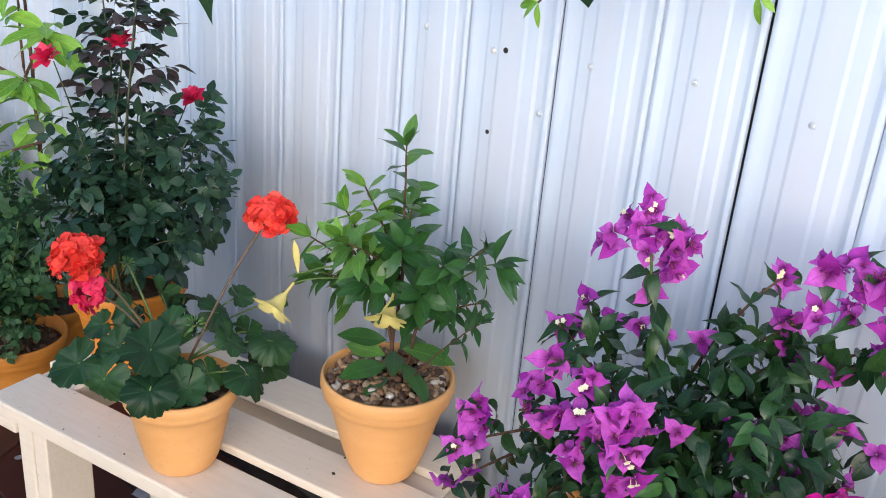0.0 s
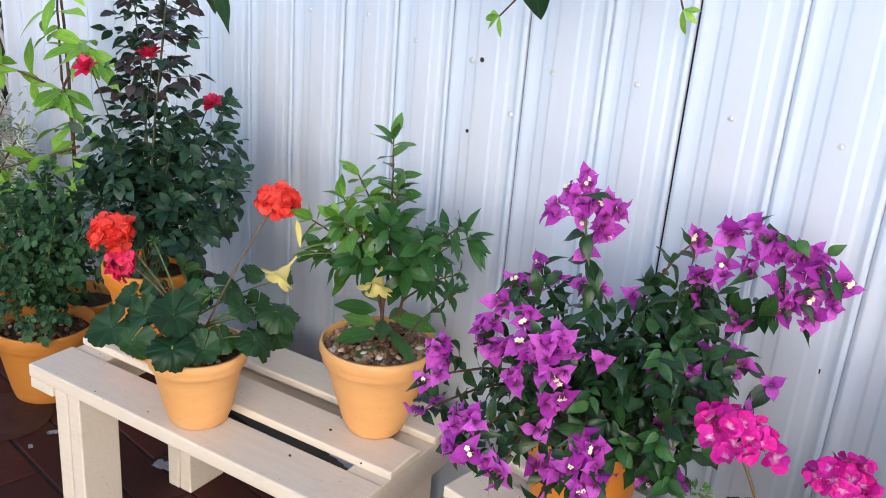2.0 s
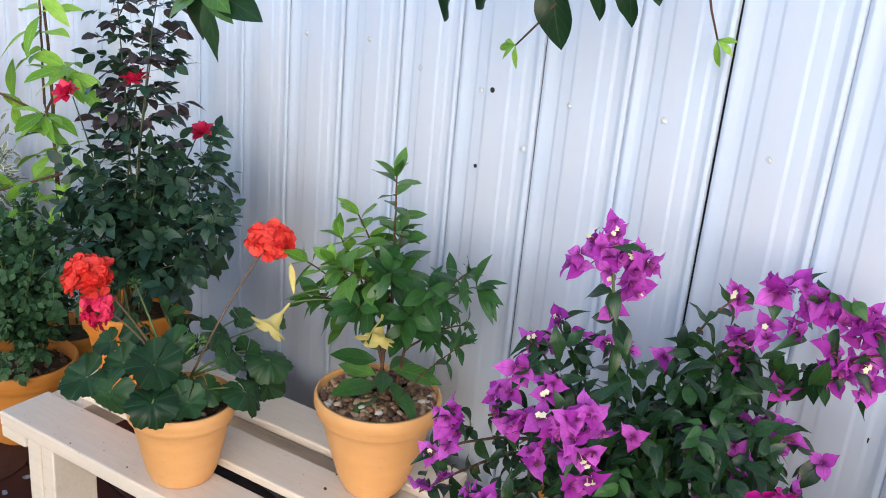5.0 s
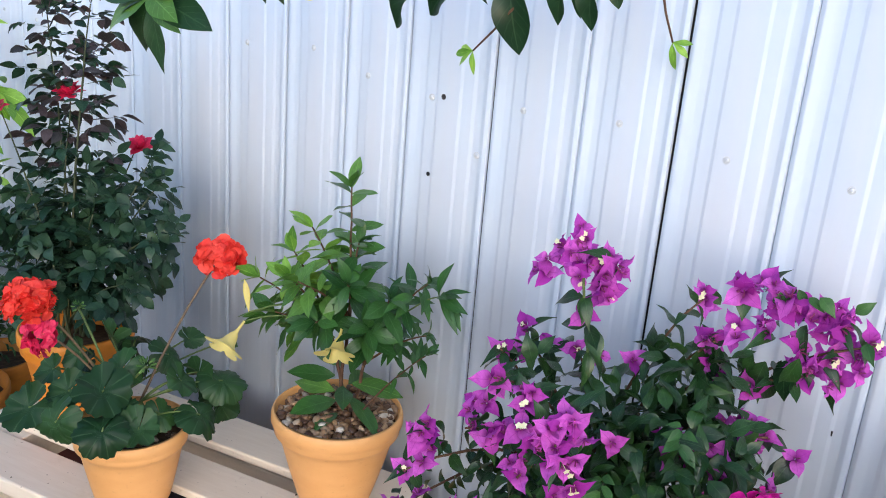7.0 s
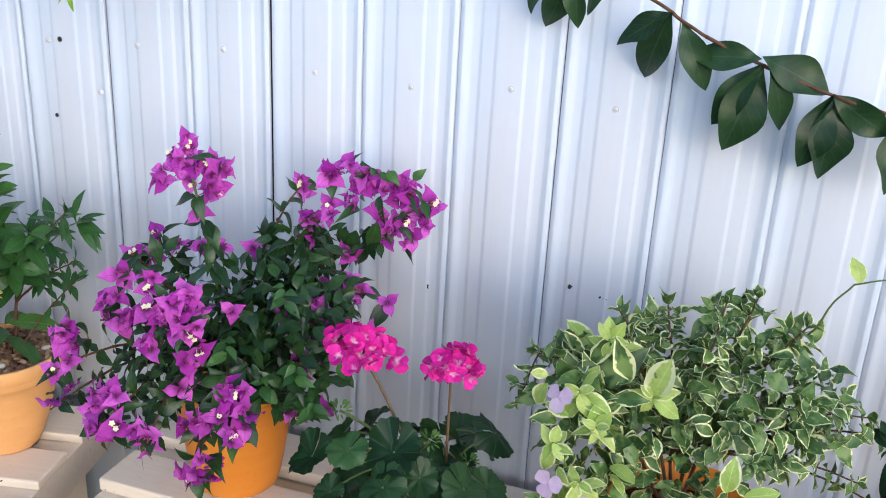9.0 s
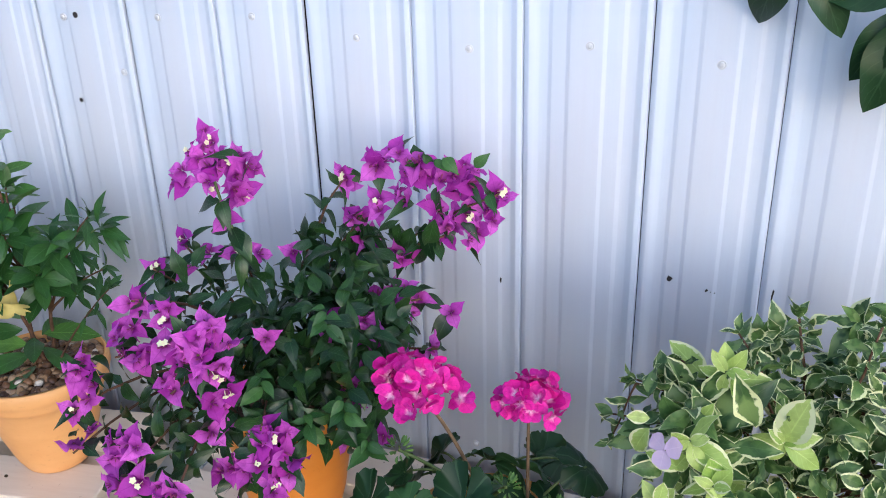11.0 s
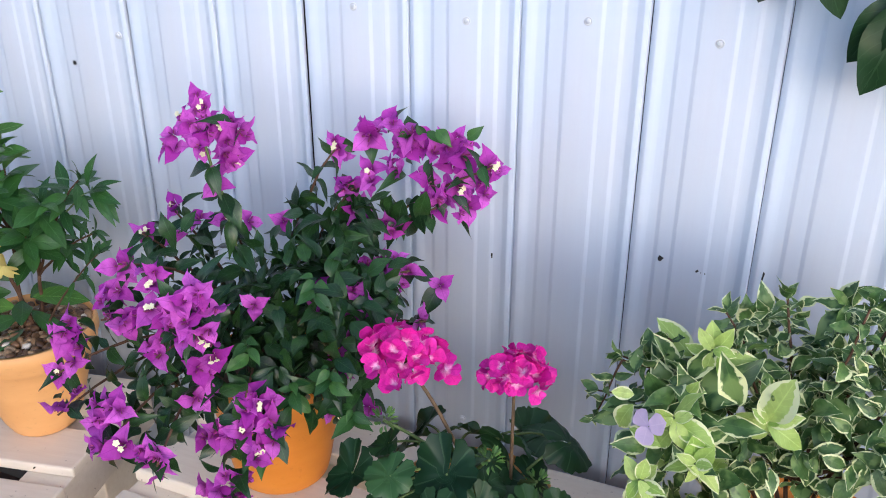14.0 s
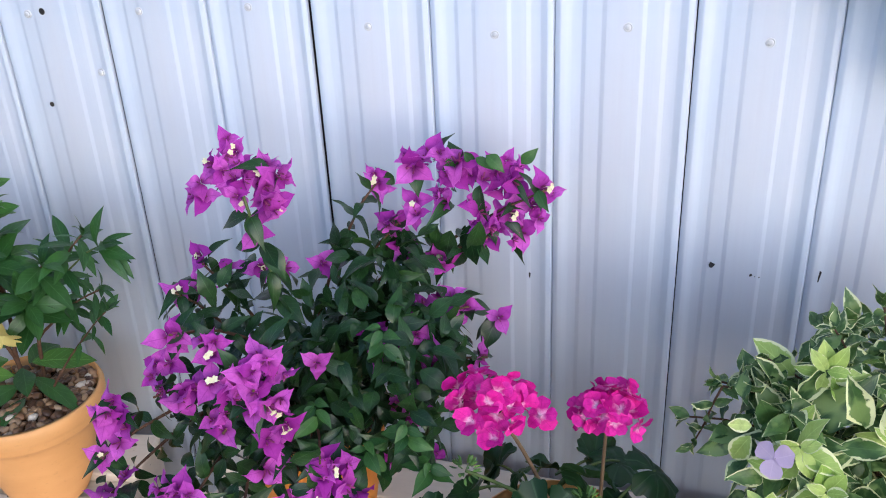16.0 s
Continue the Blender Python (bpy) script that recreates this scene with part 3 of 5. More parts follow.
def compound(name, leaf):
    """A rose leaf: five leaflets on one stalk."""
    out = []
    for k in range(3):
        items = []
        for y, a, s in ((0.42, 62, 0.38), (0.42, -62, 0.38), (0.72, 55, 0.44), (0.72, -55, 0.44), (0.86, 0, 0.50)):
            a += rnd(-14, 14)
            items.append((leaf[k % len(leaf)], Matrix.Translation((0, y, rnd(-0.03, 0.03))) @ pose(0, 0, 0, rnd(-30, 10), rnd(-25, 25), -a) @ Matrix.Scale(s * rnd(0.85, 1.1), 4)))
        items.append((leaf[0], Matrix.Diagonal((0.06, 0.85, 0.05, 1))))
        out.append(merged(name, items, leaf[0].materials[0]))
    return out


ROSEL = compound("leaf", shapes("leaflet", L_ROSE, (0.60, 0.68), 0.25, 0.25, (0.44, 0.6, 0.9), 0.4, 6))
ROSEP = compound("leaf", shapes("leaflet", L_ROSEP, (0.60, 0.68), 0.25, 0.25, (0.44, 0.6, 0.9), 0.4, 6))
ROSEG = compound("leaf", shapes("leaflet", L_ROSE2, (0.66, 0.74), 0.2, 0.2, (0.44, 0.6, 0.8), 0.4, 6))


def round_leaf(material):
    """A geranium leaf of unit radius: scalloped lobes, a slit to the stalk, radial folds."""
    n, vs, uvs, fs = 84, [(0, 0, -0.08)], [(0.5, 0.0)], []
    lobes = 7
    ph, cup = rnd(0, 6), rnd(-0.30, 0.34)
    for ring, rr in enumerate((0.35, 0.70, 1.0)):
        for i in range(n + 1):
            s = i / n
            a = math.radians(-90 + 3 + (360 - 6) * s)
            lob = abs(math.sin(math.pi * lobes * s))
            r = rr * (1 - (0.13 if ring == 2 else 0.03 * ring) * (1 - lob) ** 2.2)
            if ring == 2:
                r *= 1 + 0.030 * math.sin(2 * math.pi * lobes * 3 * s)
            r *= 1 + 0.08 * math.sin(2 * a + ph)
            z = cup * rr * rr + 0.20 * rr * rr * math.sin(2 * a + ph) + 0.035 * rr * math.cos(2 * math.pi * lobes * s) - 0.20 * (rr > 0.9) * (0.5 + 0.5 * math.sin(5 * a + 2 * ph))
            vs.append((r * math.cos(a), r * math.sin(a), z))
            uvs.append((0.5 + 0.45 * rr, s))
    for i in range(n):
        fs.append((0, 1 + i, 2 + i))
        for ring in (0, 1):
            a = 1 + ring * (n + 1) + i
            fs.append((a, a + n + 1, a + n + 2, a + 1))
    return flat_mesh("leaf", vs, fs, uvs, material)


ROUND = [round_leaf(L_GERAN) for k in range(5)]
ROUNDB = [round_leaf(L_GERBR) for k in range(2)]


def bract_flower(k, bracts=None, material=None):
    """Three papery bracts in a pointed cup round a short axis z."""
    items = []
    bracts = bracts or BRACT
    lift = rnd(14, 46)
    for i in range(3):
        a = 120 * i + rnd(-14, 14)
        m = pose(0, 0, 0, 0, 0, a) @ pose(0, 0.03, 0, lift + rnd(-10, 10), rnd(-14, 14), 0) @ Matrix.Scale(rnd(0.88, 1.12), 4)
        items.append((bracts[(i + k) % len(bracts)], m))
    return merged("flower", items, material or P_BRACT)


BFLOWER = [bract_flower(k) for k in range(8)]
BRACT2 = shapes("bract", P_MAGEN, (0.80, 0.90, 0.74), 0.30, -0.15, (0.38, 0.6, 1.3), 0.6)
MFLOWER = [bract_flower(k, BRACT2, P_MAGEN) for k in range(3)]


def star_mesh():
    petal = blade("petal", 0.8, P_STAR, 0.1, 0.1, (0.55, 0.6, 0.6), 4)
    tubes = lathe([(0.10, -2.6), (0.14, 0.0)], 6)
    t = to_mesh("tube", tubes)
    t.uv_layers.new(name="UVMap")
    items = [(petal, pose(0, 0, 0, 12, 0, 72 * i)) for i in range(5)] + [(t, Matrix())]
    return merged("floret", items, P_STAR)


STAR = star_mesh()


def tube_buds():
    """Three closed floret tubes in the heart of the bracts."""
    bud = to_mesh("tube", lathe([(0.020, 0.0), (0.032, 0.16), (0.045, 0.30), (0.030, 0.37), (0, 0.39)], 7))
    bud.uv_layers.new(name="UVMap")
    return merged("bud_tube", [(bud, pose(0, 0, 0, 0, 0, a) @ pose(0.05, 0, 0, 0, 22)) for a in (10, 125, 250)], P_TUBE)


TUBES = tube_buds()


def umbel(name, material, r, count, petal=0.016, low=-0.35, ragged=0.0, cup=(0, 40)):
    """A ball of small five-petalled flowers, their petals broad and ruffled."""
    pm = [blade("petal", w, material, 0.12, rnd(-0.3, 0.2), (0.66, 0.75, 0.5), 6, rnd(-0.4, 0.4), 1.2) for w in (0.85, 0.95, 1.05)]
    items = []
    for i in range(count):
        z = low + (1 - low) * (i + 0.5) / count
        a = 2.39996 * i + rnd(-0.25, 0.25)
        q = math.sqrt(1 - z * z)
        d = Vector((q * math.cos(a), q * math.sin(a), z))
        c = d * r * rnd(0.70, 1.0 + ragged)
        base = aim(c, d.orthogonal(), d + 0.4 * rdir(), 1.0, rnd(0, 1))
        for j in range(5):
            items.append((random.choice(pm), base @ pose(0, 0, 0, 0, 0, 72 * j + rnd(-12, 12)) @ pose(0, 0, 0, rnd(*cup), rnd(-15, 15), 0) @ Matrix.Scale(petal * rnd(0.8, 1.15), 4)))
    return merged(name, items, material)


def rose_mesh(name, material, count=16):
    pm = blade("petal", 0.62, material, 0.25, 0.25, (0.55, 0.8, 0.75), 5, 0.2, 0.8)
    items = []
    for i in range(count):
        items.append((pm, pose(0, 0, 0, 0, 0, 137.5 * i) @ pose(0, 0.04, 0.02 * i / count, 78 - 72 * i / count + rnd(-8, 8)) @ Matrix.Scale(rnd(0.85, 1.15), 4)))
    return merged(name, items, material)


ROSE_RED = rose_mesh("flower", P_CRIM, 20)
ROSE_PINK = rose_mesh("flower", P_PINK, 10)


def trumpet_mesh(material):
    """A slim tube that widens to a bell with five rounded, turned-out lobes."""
    rings = [(0.035, 0.0, 0), (0.042, 0.28, 0), (0.065, 0.40, 0), (0.12, 0.48, 0), (0.165, 0.60, 0), (0.20, 0.73, 0), (0.26, 0.82, 0.02), (0.34, 0.89, 0.10), (0.46, 0.95, 0.26), (0.56, 0.98, 0.42), (0.62, 0.99, 0.54)]
    n, vs, uvs, fs = 40, [], [], []
    for r, z, lobe in rings:
        for i in range(n):
            s = i / n
            w = abs(math.sin(math.pi * 5 * s)) ** 0.6
            rr = r * (1 - lobe * (1 - w))
            zz = z - 0.10 * lobe * (1 - w) - 0.05 * lobe * math.sin(2 * math.pi * s + 1)
            vs.append((rr * math.cos(2 * math.pi * s), rr * math.sin(2 * math.pi * s), zz))
            uvs.append((0.5 + 0.4 * w, z))
    for k in range(len(rings) - 1):
        for i in range(n):
            j = (i + 1) % n
            fs.append((k * n + i, k * n + j, k * n + n + j, k * n + n + i))
    return flat_mesh("flower", vs, fs, uvs, material)


TRUMPET = trumpet_mesh(P_YELL)
TRUMPETB = trumpet_mesh(P_YELLB)


class Plant:
    """A potted or hanging plant: one thing, its stems, leaves and flowers as parts, all given in world metres."""

    def __init__(self, name, base, label, category="potted plant", group=""):
        self.root = thing(name, base, label, category, group)
        self.base = Vector(base)
        self.leaves, self.stems = [], []

    def loc(self, p):
        return Vector(p) - self.base

    def stem(self, a, c, r0, r1, material=BARK, lift=0.5, name="stem", n=8, sag=0.0):
        a, c = self.loc(a), self.loc(c)
        mid = a.lerp(c, 0.5)
        mid.z += lift * 0.35 * (c - a).length - sag
        mid.x -= 0.12 * (c.x - a.x)
        mid.y -= 0.12 * (c.y - a.y)
        pts = bezier(a, mid, c, n)
        for i, p in enumerate(pts[1:-1], 1):
            p += 0.004 * Vector((noise.noise(p * 30), noise.noise(p * 30 + Vector((5, 0, 0))), 0))
        part(name, tube(pts, r0, r1), material, self.root, "", True)
        return pts

    def leaf(self, meshes, p, d, up=(0, 0, 1), size=0.05, roll=0.0):
        """p and d in the plant's own metres."""
        self.leaves.append((random.choice(meshes), aim(p, d, up, size * rnd(0.75, 1.2), roll + rnd(-0.45, 0.45))))

    def pinned(self, meshes, a, c, up=(0, -1, 0.3)):
        """One leaf from its foot a to its tip c, in world metres."""
        d = Vector(c) - Vector(a)
        self.leaves.append((random.choice(meshes), aim(self.loc(a), d, Vector(up) + Vector((rnd(-0.5, 0.5), 0, 0)), d.length * 1.05, rnd(-0.25, 0.25))))

    def along(self, pts, meshes, nodes, size, first=0.25, per=2, spread=0.9, tip=True, grow=0.75):
        """Leaves in pairs or whorls along a stem; the tip bears a small whorl."""
        n = len(pts) - 1
        turn = rnd(0, 6)
        for k in range(nodes):
            s = first + (1 - first) * (k + 0.5) / nodes
            i = min(n - 1, int(s * n))
            p = pts[i].lerp(pts[i + 1], s * n - i)
            ax = (pts[i + 1] - pts[i]).normalized()
            x = ax.orthogonal().normalized()
            y = ax.cross(x)
            turn += 1.57 + rnd(-0.4, 0.4)
            for j in range(per):
                a = turn + 2 * math.pi * j / per + rnd(-0.25, 0.25)
                side = math.cos(a) * x + math.sin(a) * y
                d = ax * (1 - spread) + side * spread + Vector((0, 0, rnd(-0.1, 0.15)))
                self.leaf(meshes, p, d, ax + Vector((0, 0, 0.8)), size * (1 - (1 - grow) * s))
        if tip:
            ax = (pts[-1] - pts[-2]).normalized()
            for j in range(4):
                d = ax + 0.7 * rdir()
                self.leaf(meshes, pts[-1], d, ax + Vector((0, 0, 0.5)), size * grow * 0.85)

    def blob(self, meshes, centre, radii, count, size, out=0.8, shell=0.45):
        """Leaves through a rounded mass, most of them near its outside and facing out and up."""
        c = self.loc(centre)
        for i in range(count):
            d = rdir(-0.75, 1.0)
            q = rnd(shell, 1.0)
            bump_ = 1 + 0.25 * noise.noise(d * 2.2 + c * 9)
            p = c + Vector((d.x * radii[0], d.y * radii[1], d.z * radii[2])) * q * bump_
            g = d * out + 0.8 * rdir() + Vector((0, 0, -0.15))
            self.leaf(meshes, p, g, d + Vector((0, -0.35, 0.9)) + 0.5 * rdir(), size)

    def flower(self, me, p, axis, size, star=False, name="flower"):
        m = aim(self.loc(p), Vector(axis).orthogonal(), axis, size, rnd(0, 0.2))
        spin = Matrix.Rotation(rnd(0, 6.28), 4, "Z")
        ob = mesh_object(name, me, None, self.root, "", m @ spin)
        if star:
            for k in range(random.choice((1, 2, 2))):
                mesh_object("floret", STAR, None, ob, "cream floret", pose(rnd(-0.05, 0.05) + 0.24 * k, rnd(-0.12, 0.12), rnd(0.42, 0.55), rnd(-15, 15), rnd(-15, 15)) @ Matrix.Scale(0.165, 4))
        if me in BFLOWER:
            mesh_object("bud_tube", TUBES, None, ob, "", pose(0, 0, 0.02, 0, 0, rnd(0, 360)))
        return ob

    def done(self, limit=280):
        random.shuffle(self.leaves)
        strew("leaf", self.root, self.leaves, limit)
        return self.root


EYE_SIDE = Vector((0.45, -0.9, 0.25))


def geranium(place, label, view, leaves, inner, heads, buds, pot_h=0.15, hidden=5, pot_r=0.098, grow=1.14, sway=(0.0, 0.0)):
    """leaves: place and radius of each blade, in the plant's own metres; view: the side that the plant has grown towards."""
    g = Plant("potted_geranium", place, label, group="geraniums")
    z = pot_body(g.root, pot_r, 0.054, pot_h, PEACH)
    pebbles(g.root, 0.08, z + 0.001, 70, (0.004, 0.008))
    top = Vector((0, 0, z))
    view = Vector(view).normalized()
    stems = []
    for i in range(4):
        a = 1.57 * i + rnd(-0.4, 0.4)
        c = top + 0.028 * Vector((math.cos(a), math.sin(a), 0))
        pts = bezier(c, c + Vector((0, 0, 0.03)), c + 0.02 * rdir() + Vector((0, 0, 0.055)), 5)
        part("stem", tube(pts, 0.0042, 0.003, 7), GREENSTEM, g.root, "", True)
        stems.append(pts[-1])
    far = [(0.10 * math.cos(2.2 * k + 1), 0.10 * math.sin(2.2 * k + 1) + 0.03, pot_h + rnd(0.0, 0.04), 0.034) for k in range(hidden)]
    for k, (x, y, h, r) in enumerate(list(leaves) + far):
        x, y = x + sway[0], y + sway[1]
        c = Vector((x, y, h))
        foot = min(stems, key=lambda s: (s - c).length)
        pts = bezier(foot, foot.lerp(c, 0.55) + Vector((0, 0, 0.02 + 0.25 * max(0, foot.z - c.z))), c - 0.002 * view, 7)
        part("stalk", tube(pts, 0.0019, 0.0014, 5), GREENSTEM, g.root, "", True)
        out = Vector((x, y, 0))
        out = out.normalized() if out.length > 0.01 else Vector((0, 0, 0))
        nrm = 0.75 * view + (0.5 if out.dot(view) > 0 else 0.05) * out + Vector((0, 0, 0.5)) + 0.45 * rdir()
        g.leaves.append((random.choice(ROUNDB if k in inner else ROUND), aim(c, 0.7 * out + Vector((rnd(-0.5, 0.5), rnd(-0.5, 0.5), -0.5)), nrm, grow * r * rnd(0.94, 1.06))))
    for p, me, lean, flat in heads:
        pl = g.loc(p)
        foot = min(stems, key=lambda s: (Vector((s.x - pl.x, s.y - pl.y, 0))).length)
        part("flower_stalk", tube(bezier(foot, foot.lerp(pl, 0.6) + Vector((0, 0, 0.03)), pl, 8), 0.0022, 0.0017, 6), BROWNSTALK, g.root, "", True)
        ob = mesh_object("flower_head", me, None, g.root, "", Matrix.Translation(pl) @ pose(0, 0, 0, *lean) @ Matrix.Diagonal((1.08, 1.08, flat, 1)))
        cal = lathe([(0, -0.012), (0.006, -0.010), (0.010, 0.004), (0, 0.012)], 8)
        part("calyx", cal, GREENSTEM, ob, "", True)
    for p, size in buds:
        q = Vector(p) + Vector((*sway, 0))
        foot = min(stems, key=lambda s: (s - q).length)
        part("flower_stalk", tube(bezier(foot, foot.lerp(q, 0.5) + Vector((0.004, 0, 0.01)), q, 6), 0.0024, 0.0018), GREENSTEM, g.root, "", True)
        mesh_object("flower_bud", BUD, None, g.root, "", Matrix.Translation(q) @ Matrix.Scale(size, 4))
    g.done()


BUD = merged("flower_bud", [(blade("bud", 0.42, L_BUD, 0.9, -0.1, (0.5, 0.7, 0.7), 5), aim(0.008 * d, d, d.orthogonal(), 0.010)) for d in (rdir(-0.3, 1) for k in range(26))], L_BUD)

# ---- red geranium on the front plank
red = [umbel("flower_head", P_RED, 0.029, 40, 0.0155, -0.4), umbel("flower_head", P_RED, 0.031, 44, 0.0155, -0.4), umbel("flower_head", P_CRIM, 0.023, 26, 0.0135, -0.7, 0.15, (-5, 40))]
geranium((-0.857, 0.969, 0.417), "red geranium with lobed dark leaves in a peach plastic pot", (0.72, -0.46, 0.5),
         [(-0.07, -0.148, 0.202, 0.036), (-0.015, -0.137, 0.195, 0.040), (0.060, -0.105, 0.198, 0.038), (0.03, -0.084, 0.245, 0.043), (0.002, -0.034, 0.256, 0.033),
          (-0.112, -0.085, 0.231, 0.024), (-0.082, -0.055, 0.262, 0.028), (-0.09, 0.007, 0.265, 0.029), (-0.07, 0.038, 0.262, 0.029), (-0.149, -0.048, 0.272, 0.022),
          (0.097, 0.041, 0.186, 0.040), (0.068, 0.108, 0.212, 0.038), (0.058, 0.035, 0.233, 0.029), (-0.018, 0.065, 0.243, 0.031), (-0.033, 0.116, 0.251, 0.024),
          (0.04, 0.007, 0.176, 0.026), (0.024, -0.056, 0.199, 0.028), (-0.002, 0.184, 0.238, 0.014), (-0.04, -0.10, 0.225, 0.032), (-0.11, -0.03, 0.22, 0.028), (-0.03, 0.01, 0.235, 0.030), (0.03, 0.09, 0.22, 0.030)], (4, 15, 17),
         [((-0.893, 0.835, 0.800), red[0], (25, 10, 0), 0.86), ((-0.812, 1.11, 0.826), red[1], (10, 5, 40), 0.86), ((-0.893, 0.85, 0.743), red[2], (60, 0, 0), 0.8)],
         [((-0.081, -0.054, 0.338), 0.7), ((0.03, -0.009, 0.262), 1.0)], pot_r=0.092, grow=1.03, sway=(0.012, 0.012))

# ---- pink geranium on the second bench
pink = [umbel("flower_head", P_PINK, 0.031, 19, 0.0165, -0.05, 0.30, (-10, 60)), umbel("flower_head", P_PINK, 0.027, 22, 0.0155, -0.15, 0.20, (-15, 60))]
geranium((0.168, 1.10, 0.456), "pink geranium with two flower heads in a peach pot", (0.24, -0.62, 0.75),
         [(-0.109, -0.084, 0.215, 0.028), (-0.042, -0.123, 0.262, 0.021), (0.003, -0.084, 0.249, 0.034), (-0.074, 0.036, 0.207, 0.027), (-0.044, 0.015, 0.22, 0.017),
          (0.028, 0.032, 0.217, 0.032), (0.035, 0.013, 0.206, 0.030), (0.098, 0.048, 0.225, 0.030), (0.089, -0.062, 0.204, 0.027), (0.111, -0.033, 0.193, 0.024),
          (0.006, -0.126, 0.225, 0.026), (-0.074, -0.103, 0.183, 0.018), (0.037, -0.082, 0.219, 0.021), (-0.089, -0.034, 0.225, 0.018), (0.031, -0.042, 0.212, 0.020),
          (-0.03, 0.074, 0.182, 0.020), (0.03, -0.13, 0.165, 0.036), (0.095, -0.10, 0.165, 0.035), (-0.03, -0.125, 0.18, 0.030), (-0.02, 0.0, 0.20, 0.030), (0.07, 0.0, 0.19, 0.030), (-0.07, -0.06, 0.19, 0.028), (0.0, -0.05, 0.20, 0.028)], (1, 4),
         [((0.120, 1.025, 0.820), pink[0], (-2, 0, 0), 0.92), ((0.220, 1.076, 0.798), pink[1], (-6, 4, 60), 0.92)],
         [((-0.084, -0.053, 0.27), 1.0), ((0.037, -0.05, 0.253), 1.0), ((0.079, -0.013, 0.21), 0.9)], hidden=4)

# ---- mandevilla over gravel
M = Plant("potted_mandevilla", (-0.612, 1.19, 0.429), "bushy mandevilla with pale yellow trumpets, gravel in a peach pot")
z0 = 0.429 + pot_body(M.root, 0.107, 0.052, 0.179, PEACH, soil=0.91)
pebbles(M.root, 0.094, 0.179 * 0.91 + 0.003, 480, (0.0045, 0.0092))
foot = Vector((-0.605, 1.195, z0))
fork = [foot + Vector((0.004, 0, 0.17)), foot + Vector((-0.015, -0.01, 0.12)), foot + Vector((0.03, 0.01, 0.10))]
for k, f in enumerate(fork):
    M.stem(foot + Vector((0.012 * k - 0.012, 0.008 * k, -0.005)), f, 0.0034, 0.0026, BARK, 0.05)
for start, end, kind, nodes, per, size, lift in (
        (0, (-0.600, 1.185, 0.980), MANDE, 7, 2, 0.064, 0.05), (0, (-0.665, 1.17, 0.905), MANDL, 6, 2, 0.066, 0.2), (0, (-0.575, 1.18, 0.90), MANDD, 5, 2, 0.062, 0.2),
        (1, (-0.750, 1.14, 0.805), MANDL, 6, 2, 0.071, 0.4), (1, (-0.715, 1.18, 0.85), MANDL, 6, 2, 0.066, 0.3), (1, (-0.69, 1.12, 0.77), MANDE, 5, 2, 0.071, 0.4),
        (1, (-0.735, 1.14, 0.745), MANDE, 5, 2, 0.071, 0.5), (0, (-0.63, 1.11, 0.84), MANDE, 5, 2, 0.068, 0.3), (0, (-0.64, 1.24, 0.86), MANDE, 5, 2, 0.066, 0.2),
        (1, (-0.67, 1.13, 0.83), MANDL, 5, 2, 0.066, 0.3), (0, (-0.60, 1.12, 0.78), MANDD, 4, 3, 0.068, 0.4), (1, (-0.72, 1.20, 0.78), MANDE, 4, 2, 0.068, 0.4),
        (2, (-0.455, 1.20, 0.865), MANDN, 9, 3, 0.062, 0.25), (2, (-0.50, 1.17, 0.835), MANDD, 5, 2, 0.064, 0.3), (2, (-0.465, 1.22, 0.775), MANDN, 5, 3, 0.050, 0.2),
        (2, (-0.52, 1.15, 0.79), MANDD, 5, 3, 0.066, 0.4), (0, (-0.555, 1.14, 0.85), MANDD, 5, 2, 0.064, 0.2)):
    pts = M.stem(fork[start], end, 0.0024, 0.0012, BARK, lift)
    M.along(pts, kind, nodes, size, 0.35, per, 0.78)
pts = M.stem((-0.50, 1.20, 0.80), (-0.420, 1.185, 0.860), 0.0016, 0.001, GREENSTEM, 0.1)
for j in range(11):
    M.leaf(MANDN, pts[-1], (pts[-1] - pts[-4]).normalized() + 0.9 * rdir(), (0, -0.4, 1), 0.052)
pts = M.stem(foot + Vector((0.03, -0.01, 0.0)), (-0.46, 1.215, 0.745), 0.002, 0.001, BARK, 0.15)
M.along(pts, MANDN, 4, 0.042, 0.6, 2, 0.8)
for a, h in ((200, 0.03), (262, 0.02), (20, 0.05), (100, 0.04), (160, 0.07), (315, 0.05), (235, 0.06), (280, 0.0), (350, 0.03)):
    d = Vector((math.cos(radians(a)), math.sin(radians(a)), rnd(-0.05, 0.2)))
    M.leaf(MANDD if a > 210 else MANDE, Vector((0.005, 0.005, 0.174 + h)) + 0.015 * d, d, (0.2, -0.4, 1), 0.080)
for p, ax in (((-0.578, 1.156, 0.773), (0.3, -0.58, -0.75)), ((-0.678, 1.05, 0.777), (0.1, -0.72, -0.6))):
    M.stem(fork[1] + Vector((rnd(-0.01, 0.03), -0.02, 0.03)), p, 0.0013, 0.0012, GREENSTEM, 0.8)
    M.flower(TRUMPET, p, ax, 0.053)
M.stem((-0.650, 1.10, 0.80), (-0.668, 1.05, 0.795), 0.0018, 0.0012, GREENSTEM, 0.1)
M.flower(blade("bud", 0.20, P_YELL, 0.8, 0.05, (0.6, 0.9, 0.8), 6), (-0.668, 1.05, 0.795), (-0.62, 0.72, -0.30), 0.050, name="bud")
M.done()

# ---- bougainvillea
B = Plant("potted_bougainvillea", (-0.172, 1.215, 0.456), "sprawling magenta bougainvillea in bloom in an orange pot")
pot_body(B.root, 0.102, 0.066, 0.185, ORANGE, bands=False, rim=0.10)
crown = Vector((-0.172, 1.215, 0.62))
